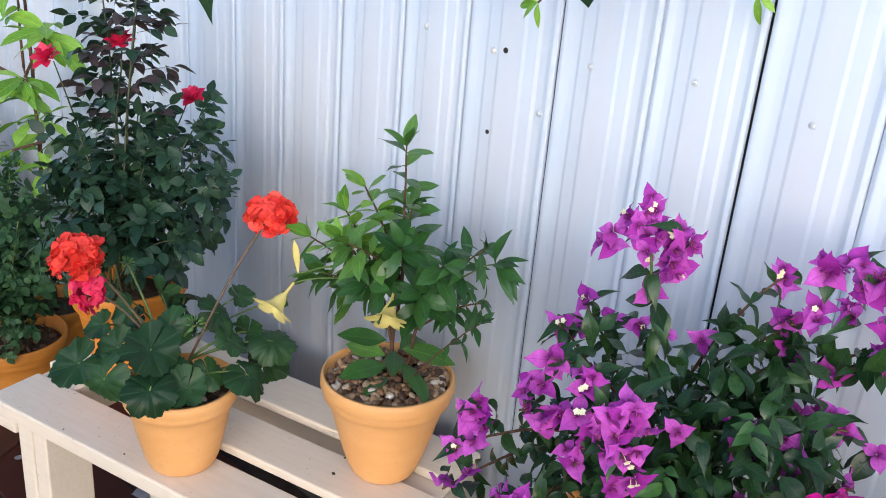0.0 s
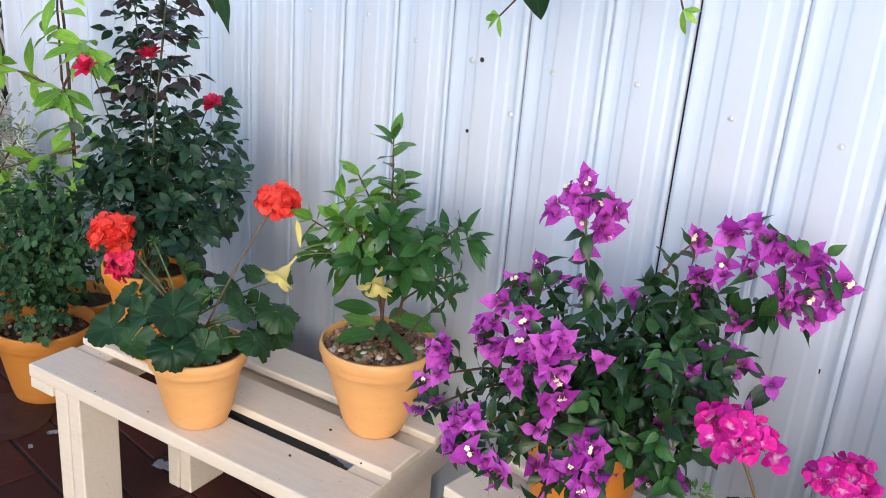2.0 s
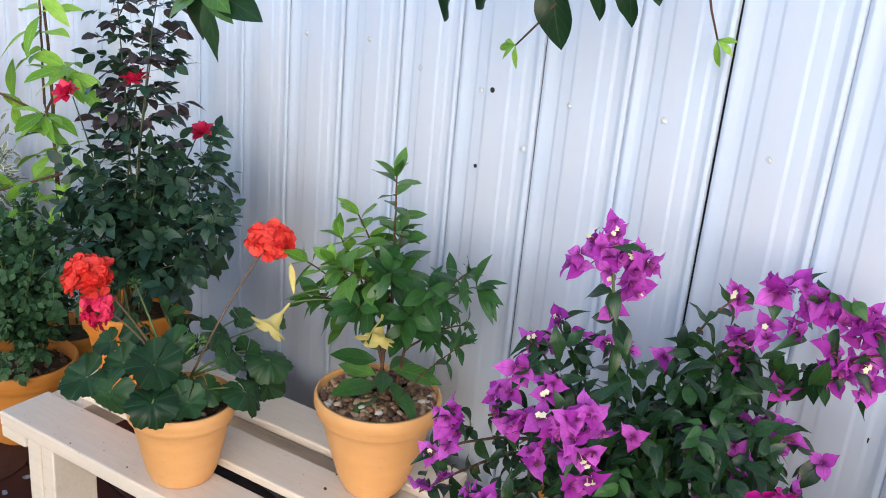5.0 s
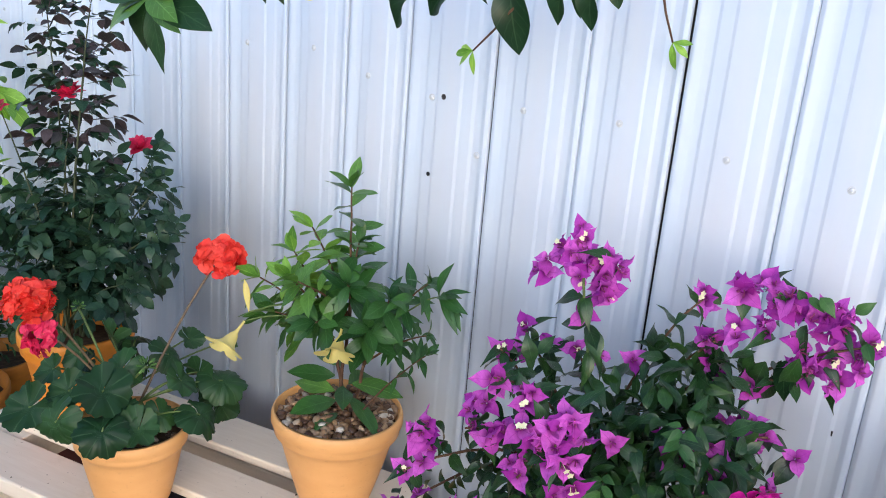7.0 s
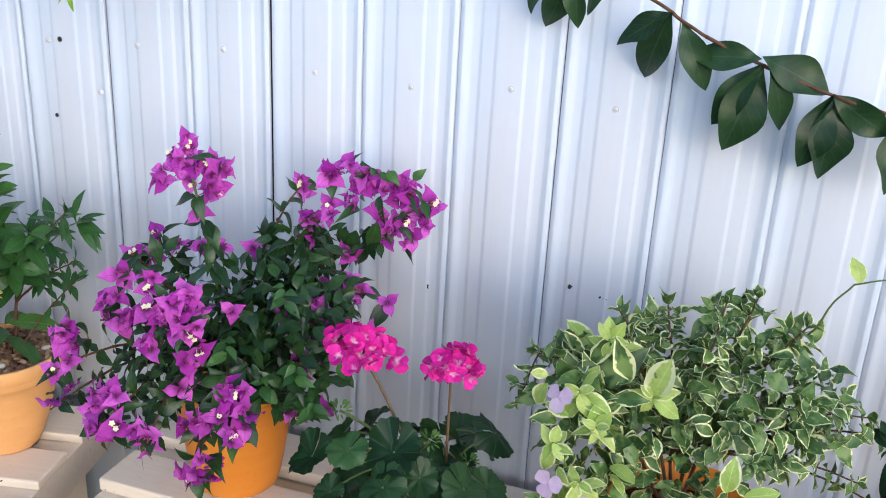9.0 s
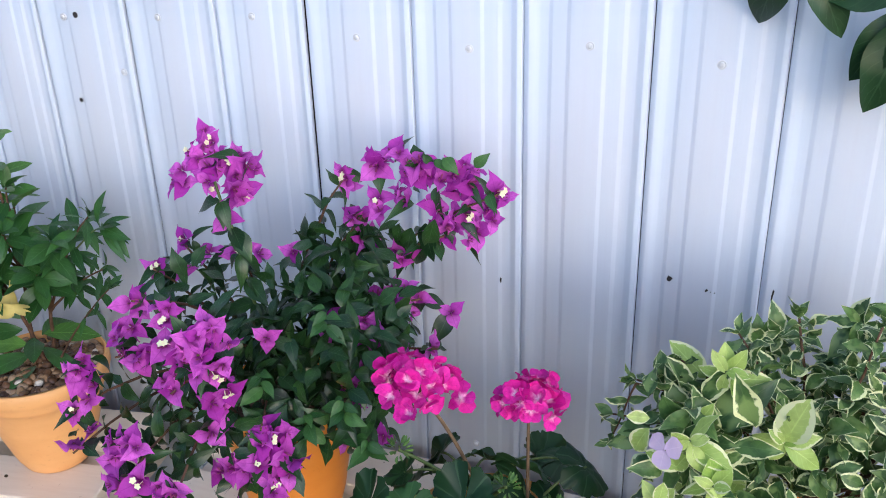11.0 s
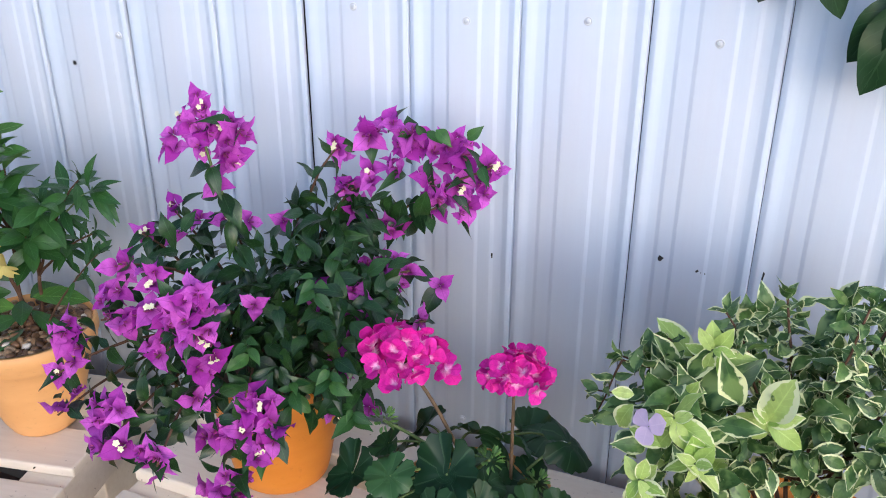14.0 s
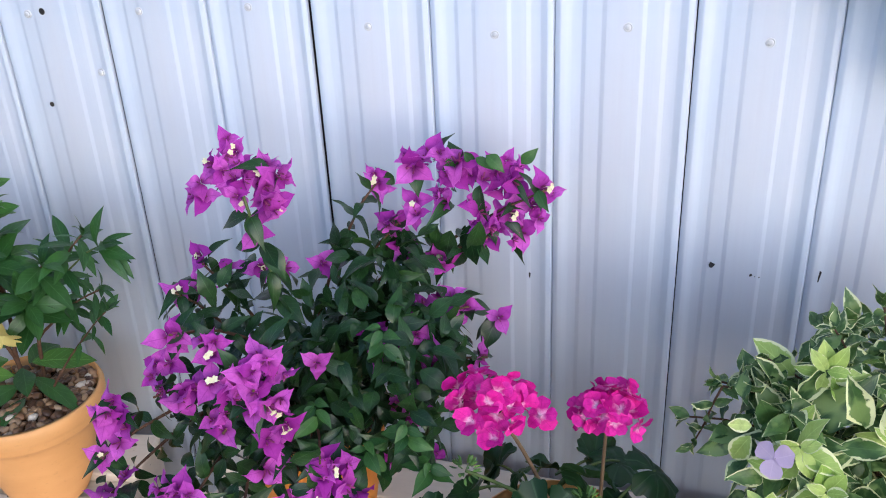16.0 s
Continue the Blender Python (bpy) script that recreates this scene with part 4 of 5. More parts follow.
# heads of bracts: place, and whether a cream floret is open in it
SPRAY_TOP = [(-0.176, 1.13, 1.041, 1), (-0.211, 1.13, 1.022, 1), (-0.171, 1.11, 1.018, 0), (-0.143, 1.12, 1.017, 1), (-0.123, 1.13, 1.009, 0), (-0.216, 1.12, 0.979, 0),
    (-0.164, 1.105, 0.991, 1), (-0.129, 1.11, 0.982, 0), (-0.127, 1.12, 0.975, 1), (-0.206, 1.14, 1.014, 0), (-0.171, 1.14, 1.025, 0), (-0.145, 1.14, 1.015, 0),
    (-0.152, 1.11, 0.936, 0)]
SPRAY_RIGHT = [(-0.059, 1.217, 0.958, 1), (-0.016, 1.215, 0.978, 0), (0.003, 1.225, 1.002, 0), (0.029, 1.235, 0.992, 0), (0.028, 1.23, 0.969, 0), (-0.017, 1.22, 0.935, 1),
    (0.015, 1.225, 0.944, 0), (-0.035, 1.215, 0.914, 0), (0.061, 1.24, 0.971, 0), (0.076, 1.245, 0.971, 0), (0.096, 1.25, 0.962, 0), (0.125, 1.26, 0.949, 1),
    (0.09, 1.25, 0.924, 1), (0.063, 1.235, 0.93, 0), (0.063, 1.235, 0.897, 0), (0.101, 1.25, 0.901, 0), (0.078, 1.245, 0.918, 0), (0.113, 1.255, 0.931, 0),
    (-0.027, 1.22, 0.876, 0), (0.008, 1.225, 0.861, 0), (0.015, 1.24, 0.977, 0), (0.086, 1.25, 0.949, 0)]
SPRAY_NECK = [(-0.263, 1.155, 0.878, 1), (-0.225, 1.16, 0.873, 0), (-0.183, 1.165, 0.868, 1), (-0.15, 1.17, 0.874, 0), (-0.243, 1.08, 0.874, 1), (-0.243, 1.12, 0.85, 0),
    (-0.118, 1.19, 0.869, 0)]
SPRAY_LEFT = [(-0.177, 0.972, 0.896, 0), (-0.128, 0.96, 0.892, 1), (-0.085, 0.965, 0.891, 0), (-0.183, 0.965, 0.864, 0), (-0.192, 0.95, 0.838, 0),
    (-0.156, 0.945, 0.837, 0), (-0.124, 0.945, 0.868, 1), (-0.089, 0.955, 0.88, 0), (-0.071, 0.96, 0.887, 0), (-0.083, 0.95, 0.863, 0), (-0.103, 0.95, 0.862, 0),
    (-0.069, 0.955, 0.841, 1), (-0.116, 0.94, 0.817, 0), (-0.075, 0.955, 0.803, 0), (-0.058, 0.96, 0.815, 1), (-0.152, 0.955, 0.855, 0), (-0.068, 0.97, 0.87, 0)]
SPRAY_DROP = [(-0.255, 0.955, 0.817, 0), (-0.257, 0.95, 0.798, 0), (-0.27, 0.945, 0.753, 1), (-0.253, 0.945, 0.74, 0), (-0.275, 0.94, 0.7, 0), (-0.249, 0.955, 0.805, 0),
    (-0.25, 0.945, 0.77, 0), (-0.158, 0.9, 0.76, 0), (-0.158, 0.885, 0.723, 0), (-0.127, 0.885, 0.737, 1), (-0.09, 0.89, 0.725, 0), (-0.083, 0.95, 0.763, 0),
    (-0.15, 0.905, 0.771, 0), (-0.174, 0.9, 0.746, 0), (-0.097, 0.89, 0.733, 0)]
SPRAY_LOW = [(-0.072, 0.96, 0.721, 0), (-0.04, 0.965, 0.731, 1), (-0.009, 0.98, 0.739, 0), (-0.026, 0.98, 0.76, 1), (-0.042, 0.98, 0.764, 0), (-0.021, 0.97, 0.707, 1),
    (-0.01, 0.975, 0.716, 0), (-0.058, 0.965, 0.723, 0), (-0.083, 0.955, 0.632, 1), (-0.048, 0.965, 0.657, 0), (-0.062, 0.955, 0.633, 0), (-0.064, 0.965, 0.702, 0)]
SPRAY_MID = [(0.003, 1.17, 0.849, 0), (-0.016, 1.16, 0.831, 0), (0.036, 1.18, 0.855, 0), (0.054, 1.18, 0.838, 0), (0.086, 1.2, 0.815, 0), (-0.021, 1.1, 0.825, 0),
    (-0.002, 1.105, 0.826, 1), (0.027, 1.11, 0.826, 0), (0.032, 1.11, 0.804, 0), (-0.009, 1.1, 0.75, 0), (0.015, 1.11, 0.76, 0), (-0.014, 1.12, 0.651, 1),
    (0.001, 1.125, 0.669, 0), (0.024, 1.13, 0.663, 0), (-0.058, 1.03, 0.84, 0), (0.045, 1.17, 0.777, 0), (0.016, 1.18, 0.838, 0), (-0.011, 1.1, 0.833, 0),
    (-0.02, 1.095, 0.819, 0), (0.021, 1.105, 0.816, 0), (0.074, 1.18, 0.775, 0)]
pts = B.stem((-0.135, 1.14, 0.72), (-0.162, 1.11, 0.99), 0.0026, 0.0016, GREENSTEM, 0.02)
for s in range(3, len(pts) - 1):
    for k in range(3):
        B.leaf(BOUGL, pts[s], Vector(((1 if k else -1) * rnd(0.4, 1), rnd(-0.9, 0.2), rnd(-0.7, 0.0))), (0, -0.5, 1), 0.040)
for spray, ends, lift, leafy, kids in ((SPRAY_TOP, (), 0.15, 0.25, 0.7), (SPRAY_RIGHT, (0, 7, 14, 18, 11), 0.55, 0.35, 0.9), (SPRAY_NECK, (0, 2, 4), 0.4, 0.9, 0.0), (SPRAY_LEFT, (0, 4, 9, 12), 0.6, 0.8, 0.6),
                                       (SPRAY_DROP, (2, 4, 8, 10), 1.0, 0.9, 0.5), (SPRAY_LOW, (1, 4, 8), 1.0, 0.9, 0.5), (SPRAY_MID, (1, 3, 6, 9, 11, 20), 0.5, 1.0, 0.2)):
    for e in ends:
        pts = B.stem(crown + Vector((rnd(-0.03, 0.03), rnd(-0.03, 0.03), 0)), spray[e][:3], 0.0034, 0.0012, BARK, lift)
        B.along(pts, BOUGL, 9, 0.036, 0.35, 2, 0.85, False)
    mid = sum((Vector(p[:3]) for p in spray), Vector()) / len(spray)
    for x, y, z, floret in spray:
        p = Vector((x, y, 0.975 + 0.78 * (z - 0.985) if spray is SPRAY_TOP else z))
        out = p - mid
        out = out.normalized() * min(1.0, out.length / 0.05) if out.length > 1e-4 else out
        ax = (EYE_SIDE * (1.0 if floret else 0.75) + 0.5 * out + (0.25 if floret else 0.55) * rdir()).normalized()
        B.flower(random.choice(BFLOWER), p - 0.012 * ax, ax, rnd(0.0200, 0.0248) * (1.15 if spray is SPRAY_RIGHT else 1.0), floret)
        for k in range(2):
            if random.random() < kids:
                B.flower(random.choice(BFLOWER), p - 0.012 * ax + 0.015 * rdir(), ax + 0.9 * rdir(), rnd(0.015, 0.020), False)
        for k in range(2):
            if random.random() < leafy:
                B.leaf(BOUGL, B.loc(p - 0.02 * ax), ax * 0.3 + rdir() + Vector((0, 0, -0.3)), (0, -0.3, 1), 0.036)
# the arm's leaves hang beneath its flowers
for x, z in ((-0.03, 0.905), (-0.01, 0.90), (0.005, 0.905), (0.02, 0.90), (0.035, 0.905), (0.045, 0.915), (-0.05, 0.90), (0.06, 0.925), (0.0, 0.885), (0.03, 0.885)):
    B.leaf(BOUGL, B.loc((x, 1.225 + rnd(-0.01, 0.02), z)), Vector((rnd(-0.25, 0.25), rnd(-0.3, 0.1), -1)), (0.1, -1, 0.3), 0.046)
for x, z in ((0.038, 0.994), (0.050, 0.988), (0.020, 0.985), (0.062, 0.992), (0.118, 0.955), (-0.045, 0.95), (0.10, 0.985)):
    B.leaf(BOUGY, B.loc((x, 1.24, z)), Vector((rnd(-0.4, 0.8), rnd(-0.4, 0.1), rnd(-0.6, 0.5))), (0.1, -1, 0.4), 0.028)
for centre, radii, count, size in (((-0.03, 1.11, 0.79), (0.10, 0.09, 0.08), 250, 0.033), ((-0.12, 1.06, 0.76), (0.10, 0.10, 0.09), 200, 0.031), ((-0.01, 1.09, 0.735), (0.06, 0.06, 0.05), 50, 0.034),
                                   ((-0.035, 1.13, 0.835), (0.10, 0.06, 0.045), 105, 0.032), ((-0.045, 1.19, 0.885), (0.05, 0.04, 0.028), 42, 0.036), ((-0.13, 0.99, 0.72), (0.09, 0.05, 0.07), 55, 0.033)):
    B.blob(BOUGL, centre, radii, count, size)
B.blob(BOUGL, (-0.205, 1.10, 0.855), (0.05, 0.04, 0.035), 22, 0.034)
# fresh shoots on the near side of the mass
for p in ((-0.055, 1.01, 0.815), (-0.01, 1.02, 0.765), (0.03, 1.03, 0.79), (-0.10, 0.99, 0.80), (0.045, 1.05, 0.73), (-0.04, 1.0, 0.70), (0.0, 1.06, 0.875), (0.07, 1.08, 0.80)):
    t0 = rnd(0, 6)
    for j in range(6):
        a = t0 + 2.1 * j
        B.leaf(BOUGY, B.loc(p) + Vector((0, 0, -0.004 * j)), Vector((math.cos(a), -0.5 + 0.5 * math.sin(a), rnd(-0.4, 0.4))), (0.2, -0.6, 0.8), 0.018 + 0.0028 * j)
B.done(290)

# ---- variegated trailing shrub
V = Plant("potted_variegated_shrub", (0.515, 1.115, 0.456), "trailing shrub with cream-edged leaves in an orange pot")
zv = pot_body(V.root, 0.112, 0.076, 0.20, ORANGE, bands=False, rim=0.10)
pebbles(V.root, 0.088, zv + 0.001, 150, (0.004, 0.009))
crown = Vector((0.50, 1.15, 0.60))
V.blob(VARIL, (0.575, 1.17, 0.80), (0.115, 0.09, 0.085), 430, 0.029)
V.blob(VARIL, (0.46, 1.17, 0.795), (0.085, 0.08, 0.075), 170, 0.030)
V.blob(VARIL, (0.405, 1.07, 0.74), (0.055, 0.06, 0.10), 130, 0.031)
V.blob(VARIL, (0.46, 1.10, 0.79), (0.07, 0.03, 0.05), 30, 0.032)
V.blob(VARIY, (0.40, 1.03, 0.73), (0.05, 0.04, 0.09), 32, 0.032)
V.blob(VARIL, (0.56, 1.14, 0.725), (0.09, 0.05, 0.045), 50, 0.029)
V.blob(VARIL, (0.49, 1.12, 0.70), (0.06, 0.04, 0.05), 45, 0.029)
V.blob(VARIL, (0.375, 1.09, 0.80), (0.05, 0.05, 0.06), 80, 0.033)
for end, mesh, nodes, size in (((0.425, 1.10, 0.87), VARIL, 7, 0.040), ((0.37, 1.07, 0.81), VARIL, 7, 0.038), ((0.56, 1.17, 0.92), VARIL, 9, 0.034),
                               ((0.46, 1.18, 0.89), VARIL, 9, 0.036), ((0.62, 1.18, 0.89), VARIL, 9, 0.034), ((0.38, 1.02, 0.69), VARIY, 6, 0.038),
                               ((0.43, 1.02, 0.65), VARIY, 6, 0.038), ((0.555, 1.03, 0.69), VARIY, 5, 0.040), ((0.535, 1.02, 0.63), VARIY, 5, 0.040)):
    pts = V.stem(crown, end, 0.0026, 0.0012, BARK, 0.5)
    V.along(pts, mesh, nodes, size, 0.4, 2, 0.85)
for end, lift in (((0.525, 1.10, 0.935), 0.1), ((0.41, 1.11, 0.90), 0.1), ((0.36, 1.12, 0.855), 0.3), ((0.32, 1.11, 0.83), 0.4), ((0.70, 1.16, 0.80), 0.6), ((0.75, 1.2, 0.76), 0.5), ((0.70, 1.13, 0.73), 0.6), ((0.74, 1.15, 0.69), 0.7), ((0.295, 1.13, 0.77), 0.5)):
    pts = V.stem(crown + Vector((0, 0, 0.1)), end, 0.002, 0.001, BARK, lift)
    V.along(pts, VARIL, 11, 0.030, 0.4, 2, 0.85)


def rosette(p, size, meshes, n=7):
    """A shoot's tip: leaves of growing size round it, turned to the light."""
    t0 = rnd(0, 6)
    for j in range(n):
        a = t0 + 2.4 * j
        d = Vector((math.cos(a), -0.45 + 0.25 * math.sin(a), 0.15 + math.sin(a)))
        V.leaf(meshes, V.loc(p) + Vector((0, 0.002 * j, -0.002 * j)), d + 0.35 * rdir(), Vector((0.1, -0.75, 0.7)) + 0.4 * rdir(), size * (0.55 + 0.5 * j / n))


V.stem(crown + Vector((-0.02, -0.02, 0.08)), (0.462, 1.06, 0.853), 0.0018, 0.0014, GREENSTEM, 0.5)
for dx, dz in ((0.017, 0.067), (-0.004, 0.044), (-0.030, 0.006), (-0.007, -0.026), (0.031, 0.021), (0.042, -0.016), (0.012, 0.012), (-0.010, 0.020)):
    V.pinned(VARIY, (0.462, 1.066, 0.821), (0.462 + 0.8 * dx, 1.058, 0.821 + 0.75 * dz), (0.1, -0.85, 0.5))
for x0, z0, x1, z1, y in ((0.385, 0.839, 0.354, 0.872, 1.115), (0.410, 0.858, 0.440, 0.870, 1.09), (0.347, 0.839, 0.328, 0.841, 1.03), (0.347, 0.828, 0.330, 0.800, 1.03), (0.380, 0.799, 0.351, 0.812, 1.02), (0.374, 0.797, 0.386, 0.825, 1.02),
                          (0.394, 0.796, 0.414, 0.816, 1.03), (0.387, 0.822, 0.393, 0.845, 1.06), (0.556, 0.738, 0.559, 0.777, 1.03), (0.575, 0.738, 0.608, 0.752, 1.03), (0.560, 0.70, 0.592, 0.722, 1.03), (0.551, 0.69, 0.545, 0.725, 1.025)):
    V.pinned(VARIY, (x0, y + 0.006, z0), (x1, y, z1), (0.1, -0.85, 0.5))
for x0, z0, x1, z1, y in ((0.397, 0.813, 0.440, 0.872, 1.075), (0.373, 0.803, 0.358, 0.847, 1.085), (0.387, 0.839, 0.408, 0.881, 1.08), (0.381, 0.804, 0.373, 0.836, 1.05), (0.395, 0.812, 0.426, 0.816, 1.06), (0.389, 0.814, 0.368, 0.816, 1.05),
                          (0.411, 0.805, 0.439, 0.805, 1.05), (0.444, 0.830, 0.430, 0.823, 1.08), (0.498, 0.798, 0.522, 0.815, 1.12), (0.452, 0.855, 0.458, 0.830, 1.09), (0.512, 0.865, 0.513, 0.834, 1.17), (0.522, 0.840, 0.541, 0.833, 1.14),
                          (0.426, 0.850, 0.438, 0.833, 1.15), (0.450, 0.860, 0.465, 0.835, 1.15), (0.406, 0.854, 0.388, 0.845, 1.13), (0.374, 0.830, 0.353, 0.867, 1.10)):
    V.pinned(VARIL, (x0, y + 0.006, z0), (x1, y, z1), (0.1, -0.85, 0.5))
for p in ((0.444, 1.205, 0.858), (0.425, 1.20, 0.850), (0.513, 1.20, 0.885), (0.545, 1.19, 0.905), (0.60, 1.18, 0.885)):
    rosette(p, 0.040, VARIL, 8)
pts = V.stem((0.40, 1.12, 0.80), (0.322, 1.10, 0.832), 0.0016, 0.001, BARK, 0.3)
V.along(pts, VARIL, 4, 0.026, 0.4, 2, 0.9)
pts = V.stem((0.322, 1.10, 0.832), (0.300, 1.10, 0.760), 0.0012, 0.0008, BARK, 0.2)
V.along(pts, VARIL, 4, 0.024, 0.2, 2, 0.9)
pts = V.stem((0.62, 1.16, 0.89), (0.655, 1.15, 0.962), 0.0014, 0.001, GREENSTEM, 0.1)
pts = V.stem((0.655, 1.15, 0.962), (0.70, 1.15, 0.975), 0.0012, 0.0008, GREENSTEM, 0.2)
V.leaf(VARIY, pts[-1], (1, 0, 0.4), (0, -0.6, 1), 0.02)
V.leaf(VARIY, pts[1], (-0.3, 0, 1), (0, -0.9, 0.2), 0.03)
for p, s in ((0.385, 1.02, 0.835), 0.038), ((0.41, 1.01, 0.80), 0.034), ((0.365, 1.0, 0.775), 0.036), ((0.40, 0.99, 0.74), 0.034), ((0.37, 0.985, 0.70), 0.036), ((0.425, 0.99, 0.69), 0.034), \
        ((0.395, 0.98, 0.65), 0.036), ((0.56, 1.03, 0.70), 0.036), ((0.58, 1.06, 0.77), 0.030), ((0.405, 1.08, 0.875), 0.036), ((0.545, 1.01, 0.655), 0.036):
    V.stem((p[0] + 0.02, p[1] + 0.05, p[2] - 0.05), p, 0.0016, 0.0012, GREENSTEM, 0.2)
    rosette(p, s, VARIY if random.random() < 0.75 else VARIL, 7)
for p, d, s in (((0.435, 1.05, 0.845), (-0.3, -0.3, 0.9), 0.050), ((0.42, 1.05, 0.82), (0.9, -0.3, 0.25), 0.056), ((0.40, 1.06, 0.83), (-0.6, -0.2, -0.5), 0.045), ((0.44, 1.04, 0.775), (0.5, -0.3, -0.7), 0.044)):
    V.leaf(VARIL, V.loc(p), d, (0.1, -0.8, 0.6), s)
lilac = blade("petal", 1.1, P_LILAC, 0.15, 0.2, (0.62, 0.7, 0.5), 6, 0.2, 0.8)
LIL = merged("flower", [(lilac, pose(0, 0, 0, rnd(-10, 30), 0, a)) for a in (0, 120, 240)], P_LILAC)
for p in ((0.366, 1.012, 0.826), (0.368, 0.98, 0.735), (0.413, 0.98, 0.709), (0.338, 0.98, 0.653)):
    V.stem((0.40, 1.03, p[2] - 0.02), p, 0.0014, 0.001, GREENSTEM, 0.3)
    V.flower(LIL, p, Vector((-0.1, -0.7, 0.3)) + 0.3 * rdir(), 0.018)
V.done(290)

# ---- dark-leaved plant at the bench's end
D = Plant("potted_shrub", (0.90, 1.17, 0.456), "dark narrow-leaved shrub in a peach pot")
pot_body(D.root, 0.098, 0.052, 0.15, PEACH)
for end, lift in (((0.74, 1.17, 0.76), 0.5), ((0.76, 1.12, 0.70), 0.7), ((0.83, 1.15, 0.80), 0.3), ((0.95, 1.2, 0.85), 0.2), ((1.0, 1.1, 0.78), 0.4)):
    pts = D.stem((0.90, 1.17, 0.58), end, 0.003, 0.0015, BARK, lift)
    D.along(pts, VINEL, 6, 0.07, 0.35, 2, 0.8)
D.done()

# ---- rose on the first bench
R = Plant("potted_rose", (-1.12, 1.03, 0.429), "tall dark-leaved rose bush with red blooms, orange pot", group="roses")
pot_body(R.root, 0.10, 0.055, 0.204, ORANGE)
crown = Vector((-1.12, 1.03, 0.62))
for end, nodes, lift in (((-1.197, 1.085, 1.035), 9, 0.1), ((-1.22, 1.225, 0.915), 8, 0.3), ((-1.29, 1.10, 1.16), 10, 0.1), ((-1.18, 1.12, 1.19), 10, 0.1), ((-1.24, 1.14, 1.08), 9, 0.1), ((-1.30, 1.01, 0.99), 8, 0.3),
                         ((-1.00, 1.12, 0.82), 7, 0.4), ((-1.07, 1.15, 0.92), 6, 0.3), ((-1.40, 1.12, 0.78), 8, 0.4), ((-1.05, 1.15, 0.88), 8, 0.2), ((-1.0, 1.05, 0.74), 6, 0.5),
                         ((-1.30, 1.2, 0.82), 8, 0.3), ((-1.32, 1.0, 0.72), 7, 0.5), ((-1.10, 1.06, 0.84), 8, 0.2)):
    pts = R.stem(crown + Vector((rnd(-0.03, 0.03), rnd(-0.03, 0.03), 0)), end, 0.0026, 0.0011, ROSESTEM, lift)
    flowers = end in ((-1.197, 1.085, 1.035), (-1.22, 1.225, 0.915), (-1.30, 1.01, 0.99))
    R.along(pts[:7] if flowers else pts, ROSEL, nodes - 1 if flowers else nodes + 1, 0.078, 0.22, 2, 0.85, not flowers)
    if end[2] > 1.03 and not flowers:
        R.along(pts[4:], ROSEP, 5, 0.090, 0.1, 2, 0.85)
R.blob(ROSEL, (-1.19, 1.10, 0.775), (0.165, 0.12, 0.12), 75, 0.074)
R.blob(ROSEL, (-1.27, 1.08, 0.68), (0.14, 0.11, 0.08), 40, 0.076)
for p in ((-1.197, 1.076, 1.049), (-1.22, 1.229, 0.932), (-1.32, 1.002, 1.007)):
    R.flower(ROSE_RED, Vector(p) + Vector((0.005, 0.005, -0.016)), Vector((0.1, -0.2, 0.9)) + 0.2 * rdir(), 0.029)
R.done(290)

# ---- small rose in a floor pot
R = Plant("potted_rose", (-1.84, 1.09, 0.0), "low leafy green rose in an ochre pot on the paving", group="roses")
pot_body(R.root, 0.135, 0.09, 0.215, OCHRE)
pebbles(R.root, 0.11, 0.183, 50, (0.005, 0.010))
crown = Vector((-1.84, 1.09, 0.19))
for k in range(16):
    a = 2.4 * k
    end = crown + Vector((0.2 * math.cos(a) * rnd(0.4, 1), 0.17 * math.sin(a) * rnd(0.4, 1), rnd(0.18, 0.42)))
    pts = R.stem(crown, end, 0.004, 0.0015, GREENSTEM, 0.3)
    R.along(pts, ROSEG, 8, 0.062, 0.2, 2, 0.85)
R.blob(ROSEG, (-1.86, 1.08, 0.42), (0.19, 0.16, 0.17), 190, 0.052)
R.blob(ROSEG, (-1.80, 1.03, 0.31), (0.13, 0.08, 0.08), 70, 0.050)
R.blob(ROSEG, (-1.72, 1.14, 0.52), (0.14, 0.1, 0.1), 60, 0.060)
R.flower(ROSE_PINK, (-2.07, 1.05, 0.49), (0.2, -0.8, 0.3), 0.04)
R.stem((-1.95, 1.06, 0.42), (-2.07, 1.055, 0.475), 0.003, 0.002, GREENSTEM, 0.2)
R.done(290)

# ---- lime-leaved shrub against the wall
S = Plant("potted_lime_shrub", (-1.98, 1.27, 0.0), "tall shrub with whorls of lime green leaves, ochre pot")
pot_body(S.root, 0.11, 0.075, 0.2, OCHRE)
pts = S.stem((-1.98, 1.27, 0.17), (-1.96, 1.25, 1.22), 0.008, 0.003, BARK, 0.0, n=14)
for a, b in (((-1.98, 1.26, 0.5), (-1.826, 1.2, 0.745)), ((-1.826, 1.2, 0.745), (-1.875, 1.2, 0.86)), ((-1.875, 1.2, 0.86), (-1.868, 1.2, 1.14)), ((-1.87, 1.2, 0.84), (-1.74, 1.2, 0.955))):
    S.stem(a, b, 0.0036, 0.0026, BARK, 0.05)


def lime_whorl(p, n, size, rise=(-0.4, 0.5), lean=0.0):
    """Long leaves that spread from one joint of the stem."""
    t0 = rnd(0, 6)
    for j in range(n):
        a = t0 + 2 * math.pi * j / n + rnd(-0.2, 0.2)
        S.leaf(LIMEL, S.loc(p) + Vector((0, 0, rnd(-0.015, 0.015))), Vector((math.cos(a) + lean, 0.6 * math.sin(a) - 0.15, rnd(*rise))), (0.1, -0.3, 1), 0.9 * size)


